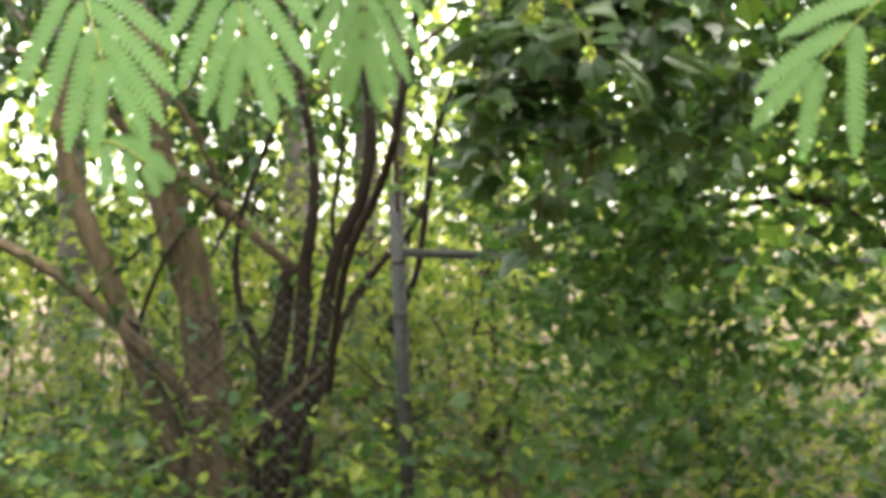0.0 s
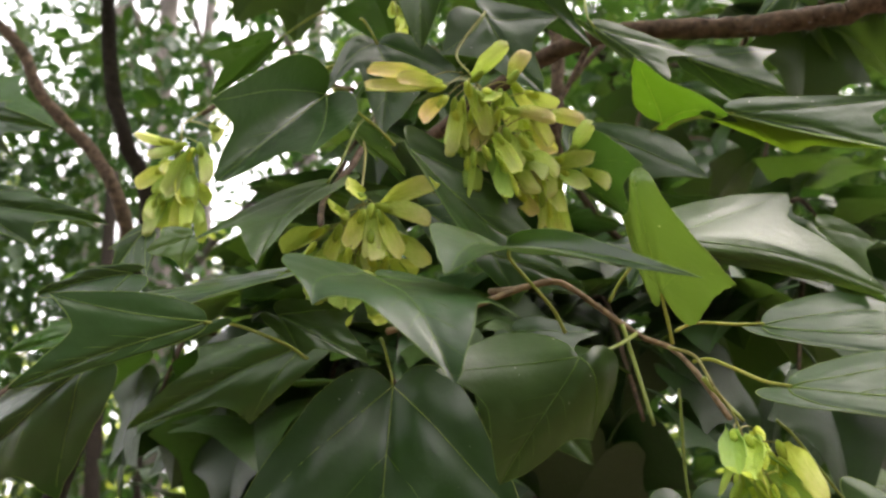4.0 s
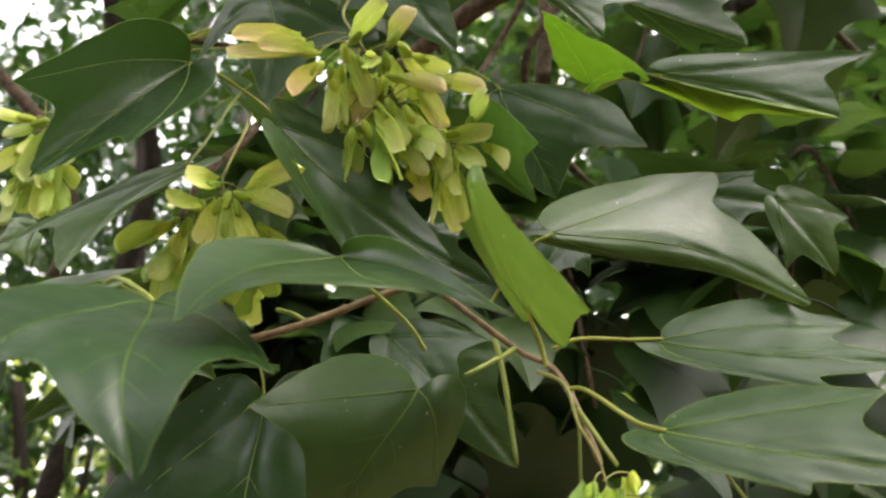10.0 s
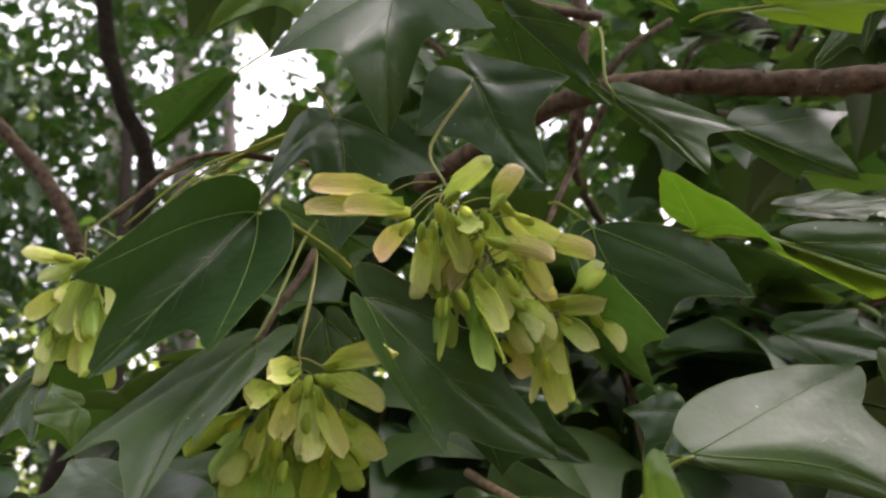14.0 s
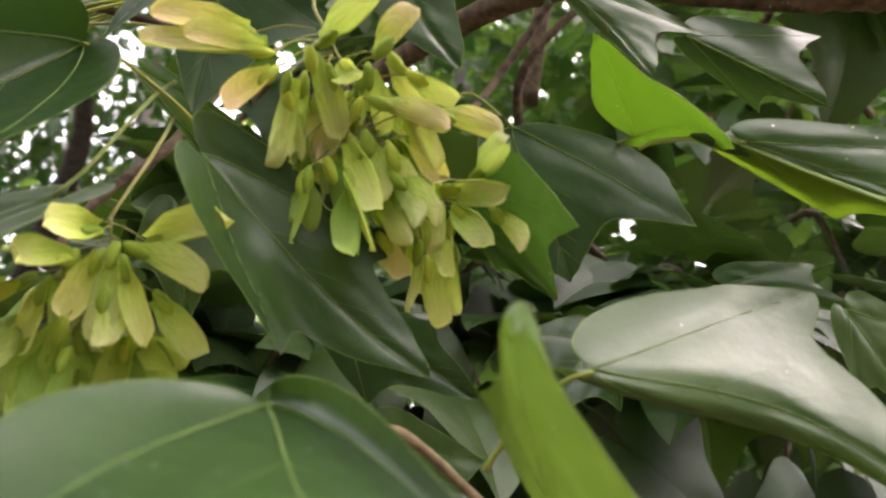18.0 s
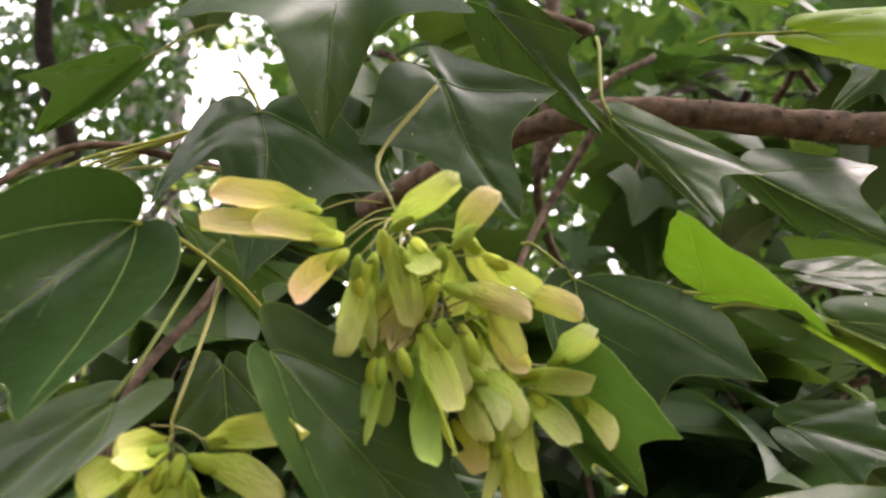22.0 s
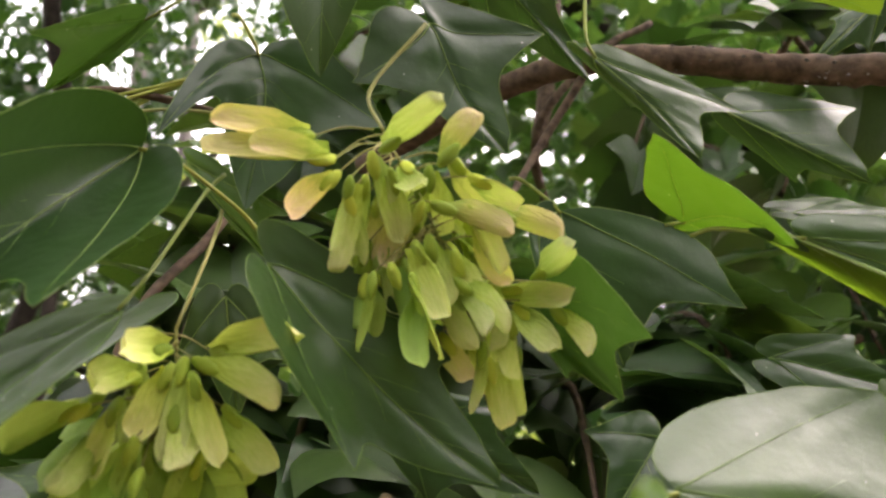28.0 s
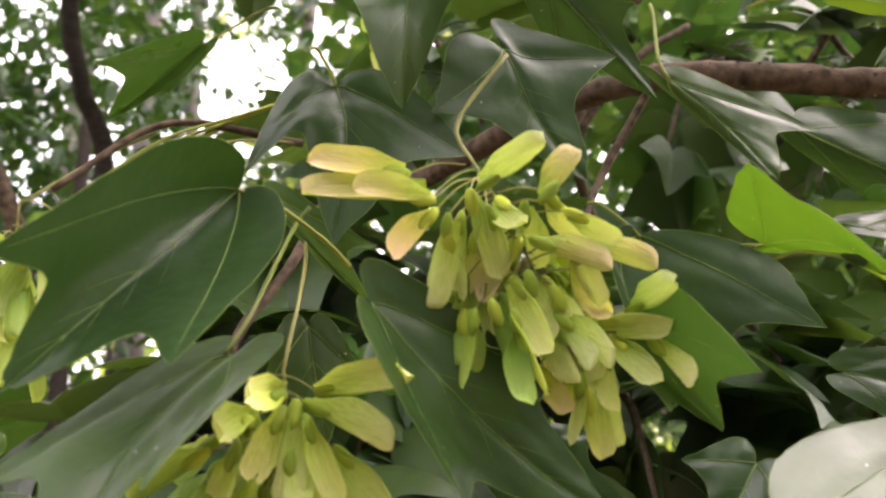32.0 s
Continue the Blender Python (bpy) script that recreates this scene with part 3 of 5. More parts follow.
def build_undergrowth():
    p = np.concatenate([clumps(rng, 700, (-4, 3.0, 0.02), (4, 5.2, 0.7), 20, (0.13, 0.12, 0.14)), clumps(rng, 260, (-7, 5.0, 0.02), (7, 6.4, 0.4), 18, (0.2, 0.2, 0.12)), clumps(rng, 120, (-4.5, 4.3, 0.3), (-0.1, 5.4, 1.3), 20, (0.16, 0.16, 0.14))])
    p[:, 2] = np.abs(p[:, 2])
    low = thing("undergrowth", (0, 4, 0), "low weeds and seedlings along the fence foot", "weeds", kind="stuff")
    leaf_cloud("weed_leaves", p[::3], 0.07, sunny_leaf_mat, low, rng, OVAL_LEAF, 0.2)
    leaf_cloud("ivy_leaves", p[1::3], 0.06, far_leaf_mat, low, rng, LOW_LEAF, 0.4)
    for k in range(24):
        x, y, h = rng.uniform(-5.5, 5), rng.uniform(4.6, 6.6), rng.uniform(0.9, 2.3)
        bush = thing("bush", (x, y, 0), "sunlit yellow-green bush beyond the fence", "bush", "bushes beyond the fence")
        for q in range(4):
            limb("stem", [(x, y, -0.05), (x + rng.normal(0, 0.12), y + rng.normal(0, 0.12), h * 0.5), (x + rng.normal(0, 0.35), y + rng.normal(0, 0.35), h * 0.95)], 0.014, 0.005, bush, dark_bark, sides=6)
        c = rng.normal(0, 1, (46, 3)) * np.array((0.42, 0.42, h * 0.24)) + np.array((x, y, h * 0.58))
        p = (c[:, None, :] + rng.normal(0, 0.11, (46, 16, 3))).reshape(-1, 3)
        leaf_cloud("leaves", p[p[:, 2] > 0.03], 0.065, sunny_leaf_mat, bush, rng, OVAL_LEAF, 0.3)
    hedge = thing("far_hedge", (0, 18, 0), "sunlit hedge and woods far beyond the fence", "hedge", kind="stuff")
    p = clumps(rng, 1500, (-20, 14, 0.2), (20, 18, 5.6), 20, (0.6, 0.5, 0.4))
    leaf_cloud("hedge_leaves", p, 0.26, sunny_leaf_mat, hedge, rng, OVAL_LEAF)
    n = 11000
    q = np.stack([rng.uniform(-5, 5, n), rng.uniform(-3.5, 8.0, n), np.zeros(n)], 1)
    verts, faces = [], []
    for x, y, _ in q:
        hgt, a = rng.uniform(0.08, 0.30), rng.uniform(0, 6.28)
        dx, dy = math.cos(a) * 0.004, math.sin(a) * 0.004
        lx, ly = rng.normal(0, 0.06), rng.normal(0, 0.06)
        b = len(verts)
        verts += [(x - dx, y - dy, 0), (x + dx, y + dy, 0), (x + lx * 0.4 + dx * 0.7, y + ly * 0.4 + dy * 0.7, hgt * 0.6), (x + lx * 0.4 - dx * 0.7, y + ly * 0.4 - dy * 0.7, hgt * 0.6), (x + lx, y + ly, hgt)]
        faces += [(b, b + 1, b + 2, b + 3), (b + 3, b + 2, b + 4)]
    grass = mesh_from("grass", verts, faces, grass_mat)
    tagged(grass, "thin yellowish grass on the ground by the fence", "grass", kind="stuff")


build_undergrowth()


def build_weed(x, y, h):
    """A tall weed with large oval leaves on an upright stem."""
    weed = thing("broadleaf_weed", (x, y, 0), "tall weed with large oval green leaves before the fence", "weed", "tall weeds")
    limb("stem", [(x, y, -0.03), (x + 0.02, y, h * 0.5), (x - 0.01, y, h)], 0.006, 0.003, weed, stalk_mat, sides=6)
    for k in range(10):
        a, z = k * 2.4, h * (0.35 + 0.065 * k)
        out = Vector((math.cos(a), math.sin(a), 0.15))
        side = Vector((-math.sin(a), math.cos(a), 0))
        ln = 0.17 * (1.15 - 0.05 * k)
        bm = bmesh.new()
        rows = []
        for i in range(9):
            f = i / 8
            w = 0.30 * ln * math.sin(math.pi * min(1, f * 0.92 + 0.06)) ** 0.8
            c = Vector((x, y, z)) + out * ln * f + Vector((0, 0, -0.5 * ln * f * f))
            rows.append([bm.verts.new(c + side * w * q + Vector((0, 0, 0.25 * w * abs(q)))) for q in (-1, -0.5, 0, 0.5, 1)])
        for p, q in zip(rows, rows[1:]):
            for i in range(4):
                bm.faces.new((p[i], p[i + 1], q[i + 1], q[i]))
        part("leaf", bm, lit_fresh_mat, weed)


build_weed(0.66, 3.05, 0.85)
build_weed(0.42, 3.1, 0.72)
build_weed(0.90, 3.15, 0.80)


# ---- mimosa fronds near the start of the path ----
MIMOSA = thing("mimosa_branch", (-3.4, 0.9, 0), "mimosa branch with feathery pale green fronds", "mimosa")


def build_frond(base, tip, plane, pairs, pinna_len):
    base, tip, plane = Vector(base), Vector(tip), Vector(plane).normalized()
    axis = tip - base
    along = axis.normalized()
    side = along.cross(plane).normalized()
    sag = Vector((0, 0, -0.01))
    bm = bmesh.new()
    tube(bm, smooth_path([base, base.lerp(tip, 0.5) - sag, tip], 6), 0.0022, 0.0012, 6, 0.05)
    frond = part("frond", bm, stalk_mat, MIMOSA, "feathery frond")
    for k in range(pairs):
        f = (k + 0.8) / pairs
        root = base.lerp(tip, f) - sag * (4 * f * (1 - f)) * 0.5
        ln = pinna_len * (0.8 + 0.35 * math.sin(math.pi * min(1, f * 0.9 + 0.15)))
        for s in (-1, 1):
            out = (side * s * (0.95 - 0.55 * f) + along * (0.45 + 0.55 * f) + Vector((0, 0, -0.3))).normalized()
            bm = bmesh.new()
            cross = out.cross(plane).normalized()
            steps = 56
            pts = [root + out * ln * i / steps + Vector((0, 0, -0.25 * ln * (i / steps) ** 2)) for i in range(steps + 1)]
            mid = [bm.verts.new(p) for p in pts]
            for i in range(1, steps):
                w = 0.0135 * min(1.0, 0.55 + i * 0.07) * (1.0 if i < steps * 0.8 else max(0.4, (steps - i + 2) / (steps * 0.2 + 2)))
                d = (pts[i + 1] - pts[i]).normalized()
                for s2 in (-1, 1):
                    o = cross * s2 * w * (1 + 0.06 * ((i * 5) % 3 - 1)) + d * w * 0.45 + plane * (0.0012 * ((i * 7) % 3 - 1))
                    hw = d * ln / steps * 0.62
                    a = (pts[i] + pts[i + 1]) * 0.5
                    q = [mid[i], bm.verts.new(a + o * 0.5 - hw), bm.verts.new(a + o * 0.96 - hw * 0.5), bm.verts.new(a + o + hw * 0.4), bm.verts.new(a + o * 0.5 + hw), mid[i + 1]]
                    bm.faces.new(q if s2 > 0 else q[::-1])
            part("pinna", bm, mimosa_mat, frond)


build_frond((0.6169, 1.0480, 1.7595), (0.4640, 1.0241, 1.6324), (0.05, -0.95, 0.3), 3, 0.125)
limb("twig", [(0.7500, 1.0500, 2.0800), (0.7035, 1.0490, 1.9397), (0.6169, 1.0480, 1.7595)], 0.0035, 0.002, MIMOSA, trunk_bark, sides=6)
build_frond((-0.0990, 1.2909, 1.9379), (-0.1101, 1.2809, 1.7509), (0.05, -0.95, 0.3), 5, 0.120)
limb("twig", [(-0.1500, 1.1100, 2.1900), (-0.1045, 1.2004, 2.0840), (-0.0990, 1.2909, 1.9379)], 0.0035, 0.002, MIMOSA, trunk_bark, sides=6)
build_frond((-0.2615, 1.0989, 1.8781), (-0.2409, 1.0497, 1.7019), (0.05, -0.95, 0.3), 4, 0.125)
limb("twig", [(-0.4000, 1.1200, 2.2100), (-0.3108, 1.1095, 2.0640), (-0.2615, 1.0989, 1.8781)], 0.0035, 0.002, MIMOSA, trunk_bark, sides=6)
build_frond((-0.4559, 1.0546, 1.8211), (-0.3994, 1.0042, 1.6724), (0.05, -0.95, 0.3), 4, 0.125)
limb("twig", [(-0.7000, 1.1200, 2.2300), (-0.5580, 1.0873, 2.0456), (-0.4559, 1.0546, 1.8211)], 0.0035, 0.002, MIMOSA, trunk_bark, sides=6)
build_frond((-0.5455, 1.3086, 1.6263), (-0.4375, 1.2561, 1.5730), (0.05, -0.95, 0.3), 3, 0.060)
limb("twig", [(-0.9000, 1.1500, 2.2300), (-0.7027, 1.2293, 1.9481), (-0.5455, 1.3086, 1.6263)], 0.0035, 0.002, MIMOSA, trunk_bark, sides=6)
limb("bough", [(-3.4, 0.9, -0.1), (-3.2, 0.95, 1.2), (-2.4, 1.05, 2.1), (-1.2, 1.12, 2.25), (-0.3, 1.12, 2.2), (0.6, 1.05, 2.12), (0.95, 1.05, 2.0)], 0.06, 0.008, MIMOSA, trunk_bark)

# ---- near limbs of the maple ----
LIMB = thing("maple_limb", (0.35, 1.65, 1.98), "smooth brown maple limb with small pale pores", "branch")
limb("limb", [(0.6424, 1.6096, 2.0297), (0.4397, 1.5905, 1.9925), (0.4090, 1.5966, 1.9868), (0.3844, 1.6052, 1.9866), (0.3682, 1.6166, 1.9906), (0.3341, 1.6313, 1.9978), (0.3081, 1.6471, 2.0021), (0.2830, 1.6768, 2.0031), (0.2457, 1.7373, 1.9970)], 0.0054, 0.0042, LIMB, bark)
limb("limb", [(-0.1796, 1.8671, 2.2703), (-0.0615, 1.8654, 2.1713), (-0.0231, 1.8629, 2.1340), (-0.0015, 1.8641, 2.0926), (0.0348, 1.8631, 2.0520), (0.0568, 1.8627, 2.0148), (0.0648, 1.8758, 1.9751), (0.0457, 1.9008, 1.9419), (0.0023, 1.9466, 1.9191), (-0.0824, 2.0324, 1.8895), (-0.1658, 2.1769, 1.8747), (-0.1627, 2.2928, 1.8285), (-0.1322, 2.4663, 1.7479), (-0.1431, 2.6807, 1.5314)], 0.0037, 0.0062, LIMB, bark)
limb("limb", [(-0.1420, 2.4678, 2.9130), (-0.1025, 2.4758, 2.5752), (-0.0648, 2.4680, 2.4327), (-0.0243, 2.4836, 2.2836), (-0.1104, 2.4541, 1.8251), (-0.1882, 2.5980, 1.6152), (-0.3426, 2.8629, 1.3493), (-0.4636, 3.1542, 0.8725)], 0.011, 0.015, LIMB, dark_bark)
limb("limb", [(0.4084, 1.9124, 2.3171), (0.3993, 1.9041, 2.1934), (0.3916, 1.9108, 2.1171)], 0.006, 0.006, LIMB, bark)
limb("limb", [(0.4775, 1.8899, 1.9635), (0.3874, 1.8432, 2.0080), (0.3465, 1.7996, 2.0553), (0.3792, 1.7869, 2.1091), (0.4172, 1.7920, 2.1411)], 0.003, 0.002, LIMB, bark)
limb("limb", [(0.6553, 1.8893, 2.1406), (0.5380, 1.8120, 2.1606), (0.4979, 1.7913, 2.1734)], 0.003, 0.002, LIMB, bark)
limb("limb", [(-0.1641, 2.1767, 1.8746), (-0.2250, 2.2135, 1.9625), (-0.3187, 2.2570, 2.0404), (-0.5529, 2.3482, 2.2029)], 0.008, 0.005, LIMB, bark)
limb("limb", [(-0.2543, 2.5143, 1.9010), (-0.4348, 2.5890, 1.9129), (-0.6662, 2.7204, 1.9354), (-0.9880, 2.8614, 1.9787)], 0.004, 0.003, LIMB, bark)


def pores(pts, r, count):
    """Small pale corky pores scattered over the limb's bark."""
    path = smooth_path([Vector(p) for p in pts], 14)
    prng = random.Random(8)
    verts, faces = [], []
    for k in range(count):
        i = prng.randrange(len(path) - 1)
        d = (path[i + 1] - path[i]).normalized()
        a = d.cross(Vector((0, 0, 1))).normalized()
        c = d.cross(a)
        ang = prng.uniform(0, 6.28)
        out = a * math.cos(ang) + c * math.sin(ang)
        side = d.cross(out)
        m = path[i].lerp(path[i + 1], prng.random()) + out * r * 1.0
        s = prng.uniform(0.0003, 0.0007)
        v = len(verts)
        verts += [m + d * s * 1.3 - out * 0.0004, m + side * s - out * 0.0004, m - d * s * 1.3 - out * 0.0004, m - side * s - out * 0.0004, m + out * 0.0004]
        faces += [(v, v + 1, v + 4), (v + 1, v + 2, v + 4), (v + 2, v + 3, v + 4), (v + 3, v, v + 4)]
    mesh_from("pore_speckle", verts, faces, pale_bark, LIMB, "pale corky pores", "stuff")


pores([(0.4397, 1.5905, 1.9925), (0.4090, 1.5966, 1.9868), (0.3844, 1.6052, 1.9866), (0.3682, 1.6166, 1.9906), (0.3341, 1.6313, 1.9978), (0.3081, 1.6471, 2.0021)], 0.0053, 95)


# ---- maple leaves ----
BROAD = [(0.0, 0.0), (0.13, -0.13), (0.33, -0.17), (0.54, -0.11), (0.70, 0.03), (0.83, 0.18), (0.93, 0.315), (1.0, 0.42), (0.89, 0.455), (0.73, 0.49), (0.59, 0.535), (0.50, 0.605), (0.42, 0.705), (0.31, 0.815), (0.15, 0.93), (0.0, 1.0)]
NARROW = [(0.0, 0.0), (0.13, -0.10), (0.30, -0.13), (0.47, -0.07), (0.62, 0.07), (0.76, 0.21), (0.89, 0.33), (1.0, 0.42), (0.82, 0.425), (0.62, 0.45), (0.46, 0.50), (0.37, 0.575), (0.30, 0.67), (0.22, 0.78), (0.11, 0.90), (0.0, 1.0)]

ROUND = [(0.0, 0.0), (0.20, -0.10), (0.42, -0.13), (0.65, -0.07), (0.82, 0.05), (0.94, 0.17), (1.0, 0.30), (0.98, 0.42), (0.90, 0.50), (0.76, 0.52), (0.58, 0.50), (0.47, 0.57), (0.45, 0.72), (0.38, 0.86), (0.22, 0.96), (0.0, 1.0)]


def outline(lobe):
    """Half the outline of a leaf: -1 round, 0 broad and shallow, 1 narrow and deep lobes."""
    if lobe < 0:
        return [(a - (c - a) * lobe, b - (d - b) * lobe) for (a, b), (c, d) in zip(BROAD, ROUND)]
    return [(a + (c - a) * lobe, b + (d - b) * lobe) for (a, b), (c, d) in zip(BROAD, NARROW)]


HALF = outline(0.6)
MID = [0.0, 0.02, 0.06, 0.11, 0.17, 0.23, 0.29, 0.35, 0.41, 0.47, 0.53, 0.60, 0.68, 0.78, 0.90, 1.0]


def leaf_frame(j, t, l, r, bulge, seed):
    j, t, l, r = Vector(j), Vector(t), Vector(l), Vector(r)
    u = t - j
    vr, vl = r - j - u * 0.42, l - j - u * 0.42
    nor = (vr - vl).cross(u).normalized()
    if nor.dot(Vector((0, -0.6, 0.8))) < 0:
        nor = -nor
    size = u.length

    def place(x, y, lift=0.0):
        side = vr if x > 0 else vl
        ax = abs(x)
        z = bulge * 4 * y * (1 - y) * (1 - 0.5 * ax)
        z += 0.05 * ax * (1 - ax) * 2 - 0.04 * ax * ax * abs(math.sin(seed + 5 * y))
        z += 0.030 * noise.noise(Vector((x * 2.2, y * 2.2, seed))) + 0.012 * noise.noise(Vector((x * 6, y * 6, seed + 9)))
        z -= 0.014 * math.exp(-((y - 0.43 * ax) / 0.045) ** 2) * min(1.0, ax * 6)
        z -= 0.018 * math.exp(-(ax / 0.06) ** 2)
        return j + side * ax + u * y + nor * (z * size + lift)
    return place, nor, size


LEAF_SEED = [0]


def warp_frame(keys, seed):
    """A leaf blade bent through its few control points: keys are (x, y) on the flat blade and the place in the world."""
    flat = np.array([(x * 0.72, y) for (x, y), _ in keys])
    goal = np.array([tuple(q) for _, q in keys])
    n = len(keys)

    def kernel(d):
        return np.where(d > 1e-9, d * d * np.log(np.maximum(d, 1e-9)), 0.0)
    m = np.zeros((n + 3, n + 3))
    m[:n, :n] = kernel(np.linalg.norm(flat[:, None] - flat[None], axis=2)) + 0.004 * np.eye(n)
    m[:n, n], m[:n, n + 1:] = 1, flat
    m[n, :n], m[n + 1:, :n] = 1, flat.T
    w = np.linalg.solve(m, np.vstack([goal, np.zeros((3, 3))]))
    u, v = Vector(w[n + 2]), Vector(w[n + 1])
    size = u.length
    nor = v.cross(u).normalized()
    if nor.dot(Vector((0, -0.6, 0.8))) < 0:
        nor = -nor

    def place(x, y, lift=0.0):
        q = np.array((x * 0.72, y))
        c = kernel(np.linalg.norm(flat - q, axis=1)) @ w[:n] + w[n] + q @ w[n + 1:]
        ax = abs(x)
        z = 0.016 * noise.noise(Vector((x * 2.4, y * 2.4, seed))) + 0.008 * noise.noise(Vector((x * 7, y * 7, seed + 9)))
        z -= 0.012 * math.exp(-((y - 0.43 * ax) / 0.04) ** 2) * min(1.0, ax * 6)
        z -= 0.016 * math.exp(-(ax / 0.05) ** 2)
        return Vector(c) + nor * (z * size + lift)
    return place, nor, size


def shaped_leaf(material, j, t, l, r, stalk, lobe, sL=None, sR=None, nL=None, nR=None):
    """A leaf from its base, tip and side lobes and, where they are known, its shoulders (s) and the notches between lobes (n)."""
    half = outline(lobe)
    keys = [((0, 0), j), ((0, 1), t), ((-1, 0.42), l), ((1, 0.42), r)]
    for s, at, q in ((-1, half[3], sL), (1, half[3], sR), (-1, half[11], nL), (1, half[11], nR)):
        if q:
            keys.append(((s * at[0], at[1]), q))
    LEAF_SEED[0] += 1
    seed = LEAF_SEED[0] * 1.7
    leaf_blade(material, half, warp_frame(keys, seed), seed, j, t, stalk)


def any_leaf(material, j, t, l, r, bulge, stalk, lobe):
    LEAF_SEED[0] += 1
    seed = LEAF_SEED[0] * 1.7
    leaf_blade(material, outline(lobe), leaf_frame(j, t, l, r, bulge, seed), seed, j, t, stalk)


def leaf_blade(material, half, fitted, seed, j, t, stalk):
    place, nor, size = fitted
    bm = bmesh.new()
    cols = 10
    edges = []
    for s in (1, -1):
        rows = []
        pts = smooth_path([Vector((x, y, 0)) for x, y in half[:8]], 3)[:-1] + smooth_path([Vector((x, y, 0)) for x, y in half[7:]], 3)
        mids = list(np.interp(np.linspace(0, 15, len(pts)), range(16), MID))
        for p, m in zip(pts, mids):
            wob = 1 + 0.03 * noise.noise(Vector((p.x * 9, p.y * 9, seed + s)))
            rows.append([bm.verts.new(place(s * (p.x * wob * c / cols + 1e-6), m + (p.y * (2 - wob) - m) * c / cols)) for c in range(cols + 1)])
        edges.append([r[-1].co.copy() for r in rows])
        for a, b in zip(rows, rows[1:]):
            for c in range(cols):
                q = (a[c], a[c + 1], b[c + 1], b[c])
                bm.faces.new(q if s > 0 else q[::-1])
    bmesh.ops.remove_doubles(bm, verts=bm.verts, dist=0.00002)
    leaf_ob = part("leaf", bm, material, TWIG)
    bm = bmesh.new()
    soft = 1.0 if material is leaf_mat else 0.6
    for ex, ey, w in ((0.0, 0.97, 0.00030), (0.93, 0.40, 0.00025), (-0.93, 0.40, 0.00025)):
        pts = [place(ex * f + (1e-6 if ex >= 0 else -1e-6), ey * f, 0.00012) for f in np.linspace(0, 1, 12)]
        tube(bm, pts, w * soft, w * 0.25 * soft, 5)
    for line in edges:
        tube(bm, line[1:-1], 0.00011, 0.00011, 4)
    for f in (0.3, 0.45, 0.6, 0.75) if material is leaf_mat else ():
        for s in (1, -1):
            pts = [place(s * (1e-6 + g * 0.34 * (1 - f * 0.8)), f + g * 0.14, 0.00002) for g in np.linspace(0, 1, 5)]
            tube(bm, pts, 0.00008, 0.00003, 4)
    part("vein_network", bm, vein_mat, leaf_ob, "pale raised veins")
    if stalk is not None:
        a, b = Vector(j), Vector(stalk)
        out = (Vector(j) - Vector(t)).normalized()
        mid = a + out * (b - a).length * 0.13
        bm = bmesh.new()
        tube(bm, smooth_path([a - out * 0.001, mid * 0.5 + a.lerp(b, 0.35) * 0.5, a.lerp(b, 0.75) + Vector((0, 0, 0.002)), b], 6), 0.00048, 0.0006, 7, 0.05)
        part("petiole", bm, stalk_mat, leaf_ob, "slender yellow-green stalk")


def leaf(j, t, l, r, bulge=0.05, stalk=None, lobe=0.7):
    any_leaf(leaf_mat, j, t, l, r, bulge, stalk, lobe)


def lit_fresh_leaf(j, t, l, r, bulge=0.05, stalk=None, lobe=0.7):
    any_leaf(lit_fresh_mat, j, t, l, r, bulge, stalk, lobe)


def lit_young_leaf(j, t, l, r, bulge=0.05, stalk=None, lobe=0.7):
    any_leaf(lit_young_mat, j, t, l, r, bulge, stalk, lobe)


def stub(pts):
    """A leaf stalk whose leaf has dropped."""
    bm = bmesh.new()
    tube(bm, smooth_path([Vector(p) for p in pts], 6), 0.0008, 0.0006, 7, 0.05)
    part("bare_stalk", bm, stalk_mat, TWIG, "yellow stalk that lost its leaf")


def twig(pts, radius, material=bark):
    limb("twig", pts, radius, radius * 0.65, TWIG, material, 0.2, sides=8)


# ---- leafy sprays farther in ----
def spray_leaf_mesh(k, material):
    place, nor, size = leaf_frame((0, 0, 0), (0, 1, -0.25), (-0.74, 0.36, 0.02 + 0.1 * k), (0.74, 0.36, -0.05), 0.07, 3.0 + k * 2.3)
    bm = bmesh.new()
    for s in (1, -1):
        rows = []
        for (x, y), m in zip(HALF, MID):
            rows.append([bm.verts.new(place(s * (x * c / 3 + 1e-6), m + (y - m) * c / 3)) for c in range(4)])
        for a, b in zip(rows, rows[1:]):
            for c in range(3):
                q = (a[c], a[c + 1], b[c + 1], b[c])
                bm.faces.new(q if s > 0 else q[::-1])
    tube(bm, smooth_path([Vector((0, 0, 0)), Vector((0, -0.25, 0.06)), Vector((0, -0.5, 0.0))], 3), 0.012, 0.014, 5)
    me = bpy.data.meshes.new("leaf")
    bm.to_mesh(me)
    bm.free()
    me.materials.append(material)
    me.shade_smooth()
    return me


SPRAY_LEAVES = [spray_leaf_mesh(0, leaf_mat), spray_leaf_mesh(1, leaf_mat), spray_leaf_mesh(2, leaf_mat), spray_leaf_mesh(0.5, leaf_mat), spray_leaf_mesh(1.5, lit_fresh_mat)]
spray_rng = random.Random(21)


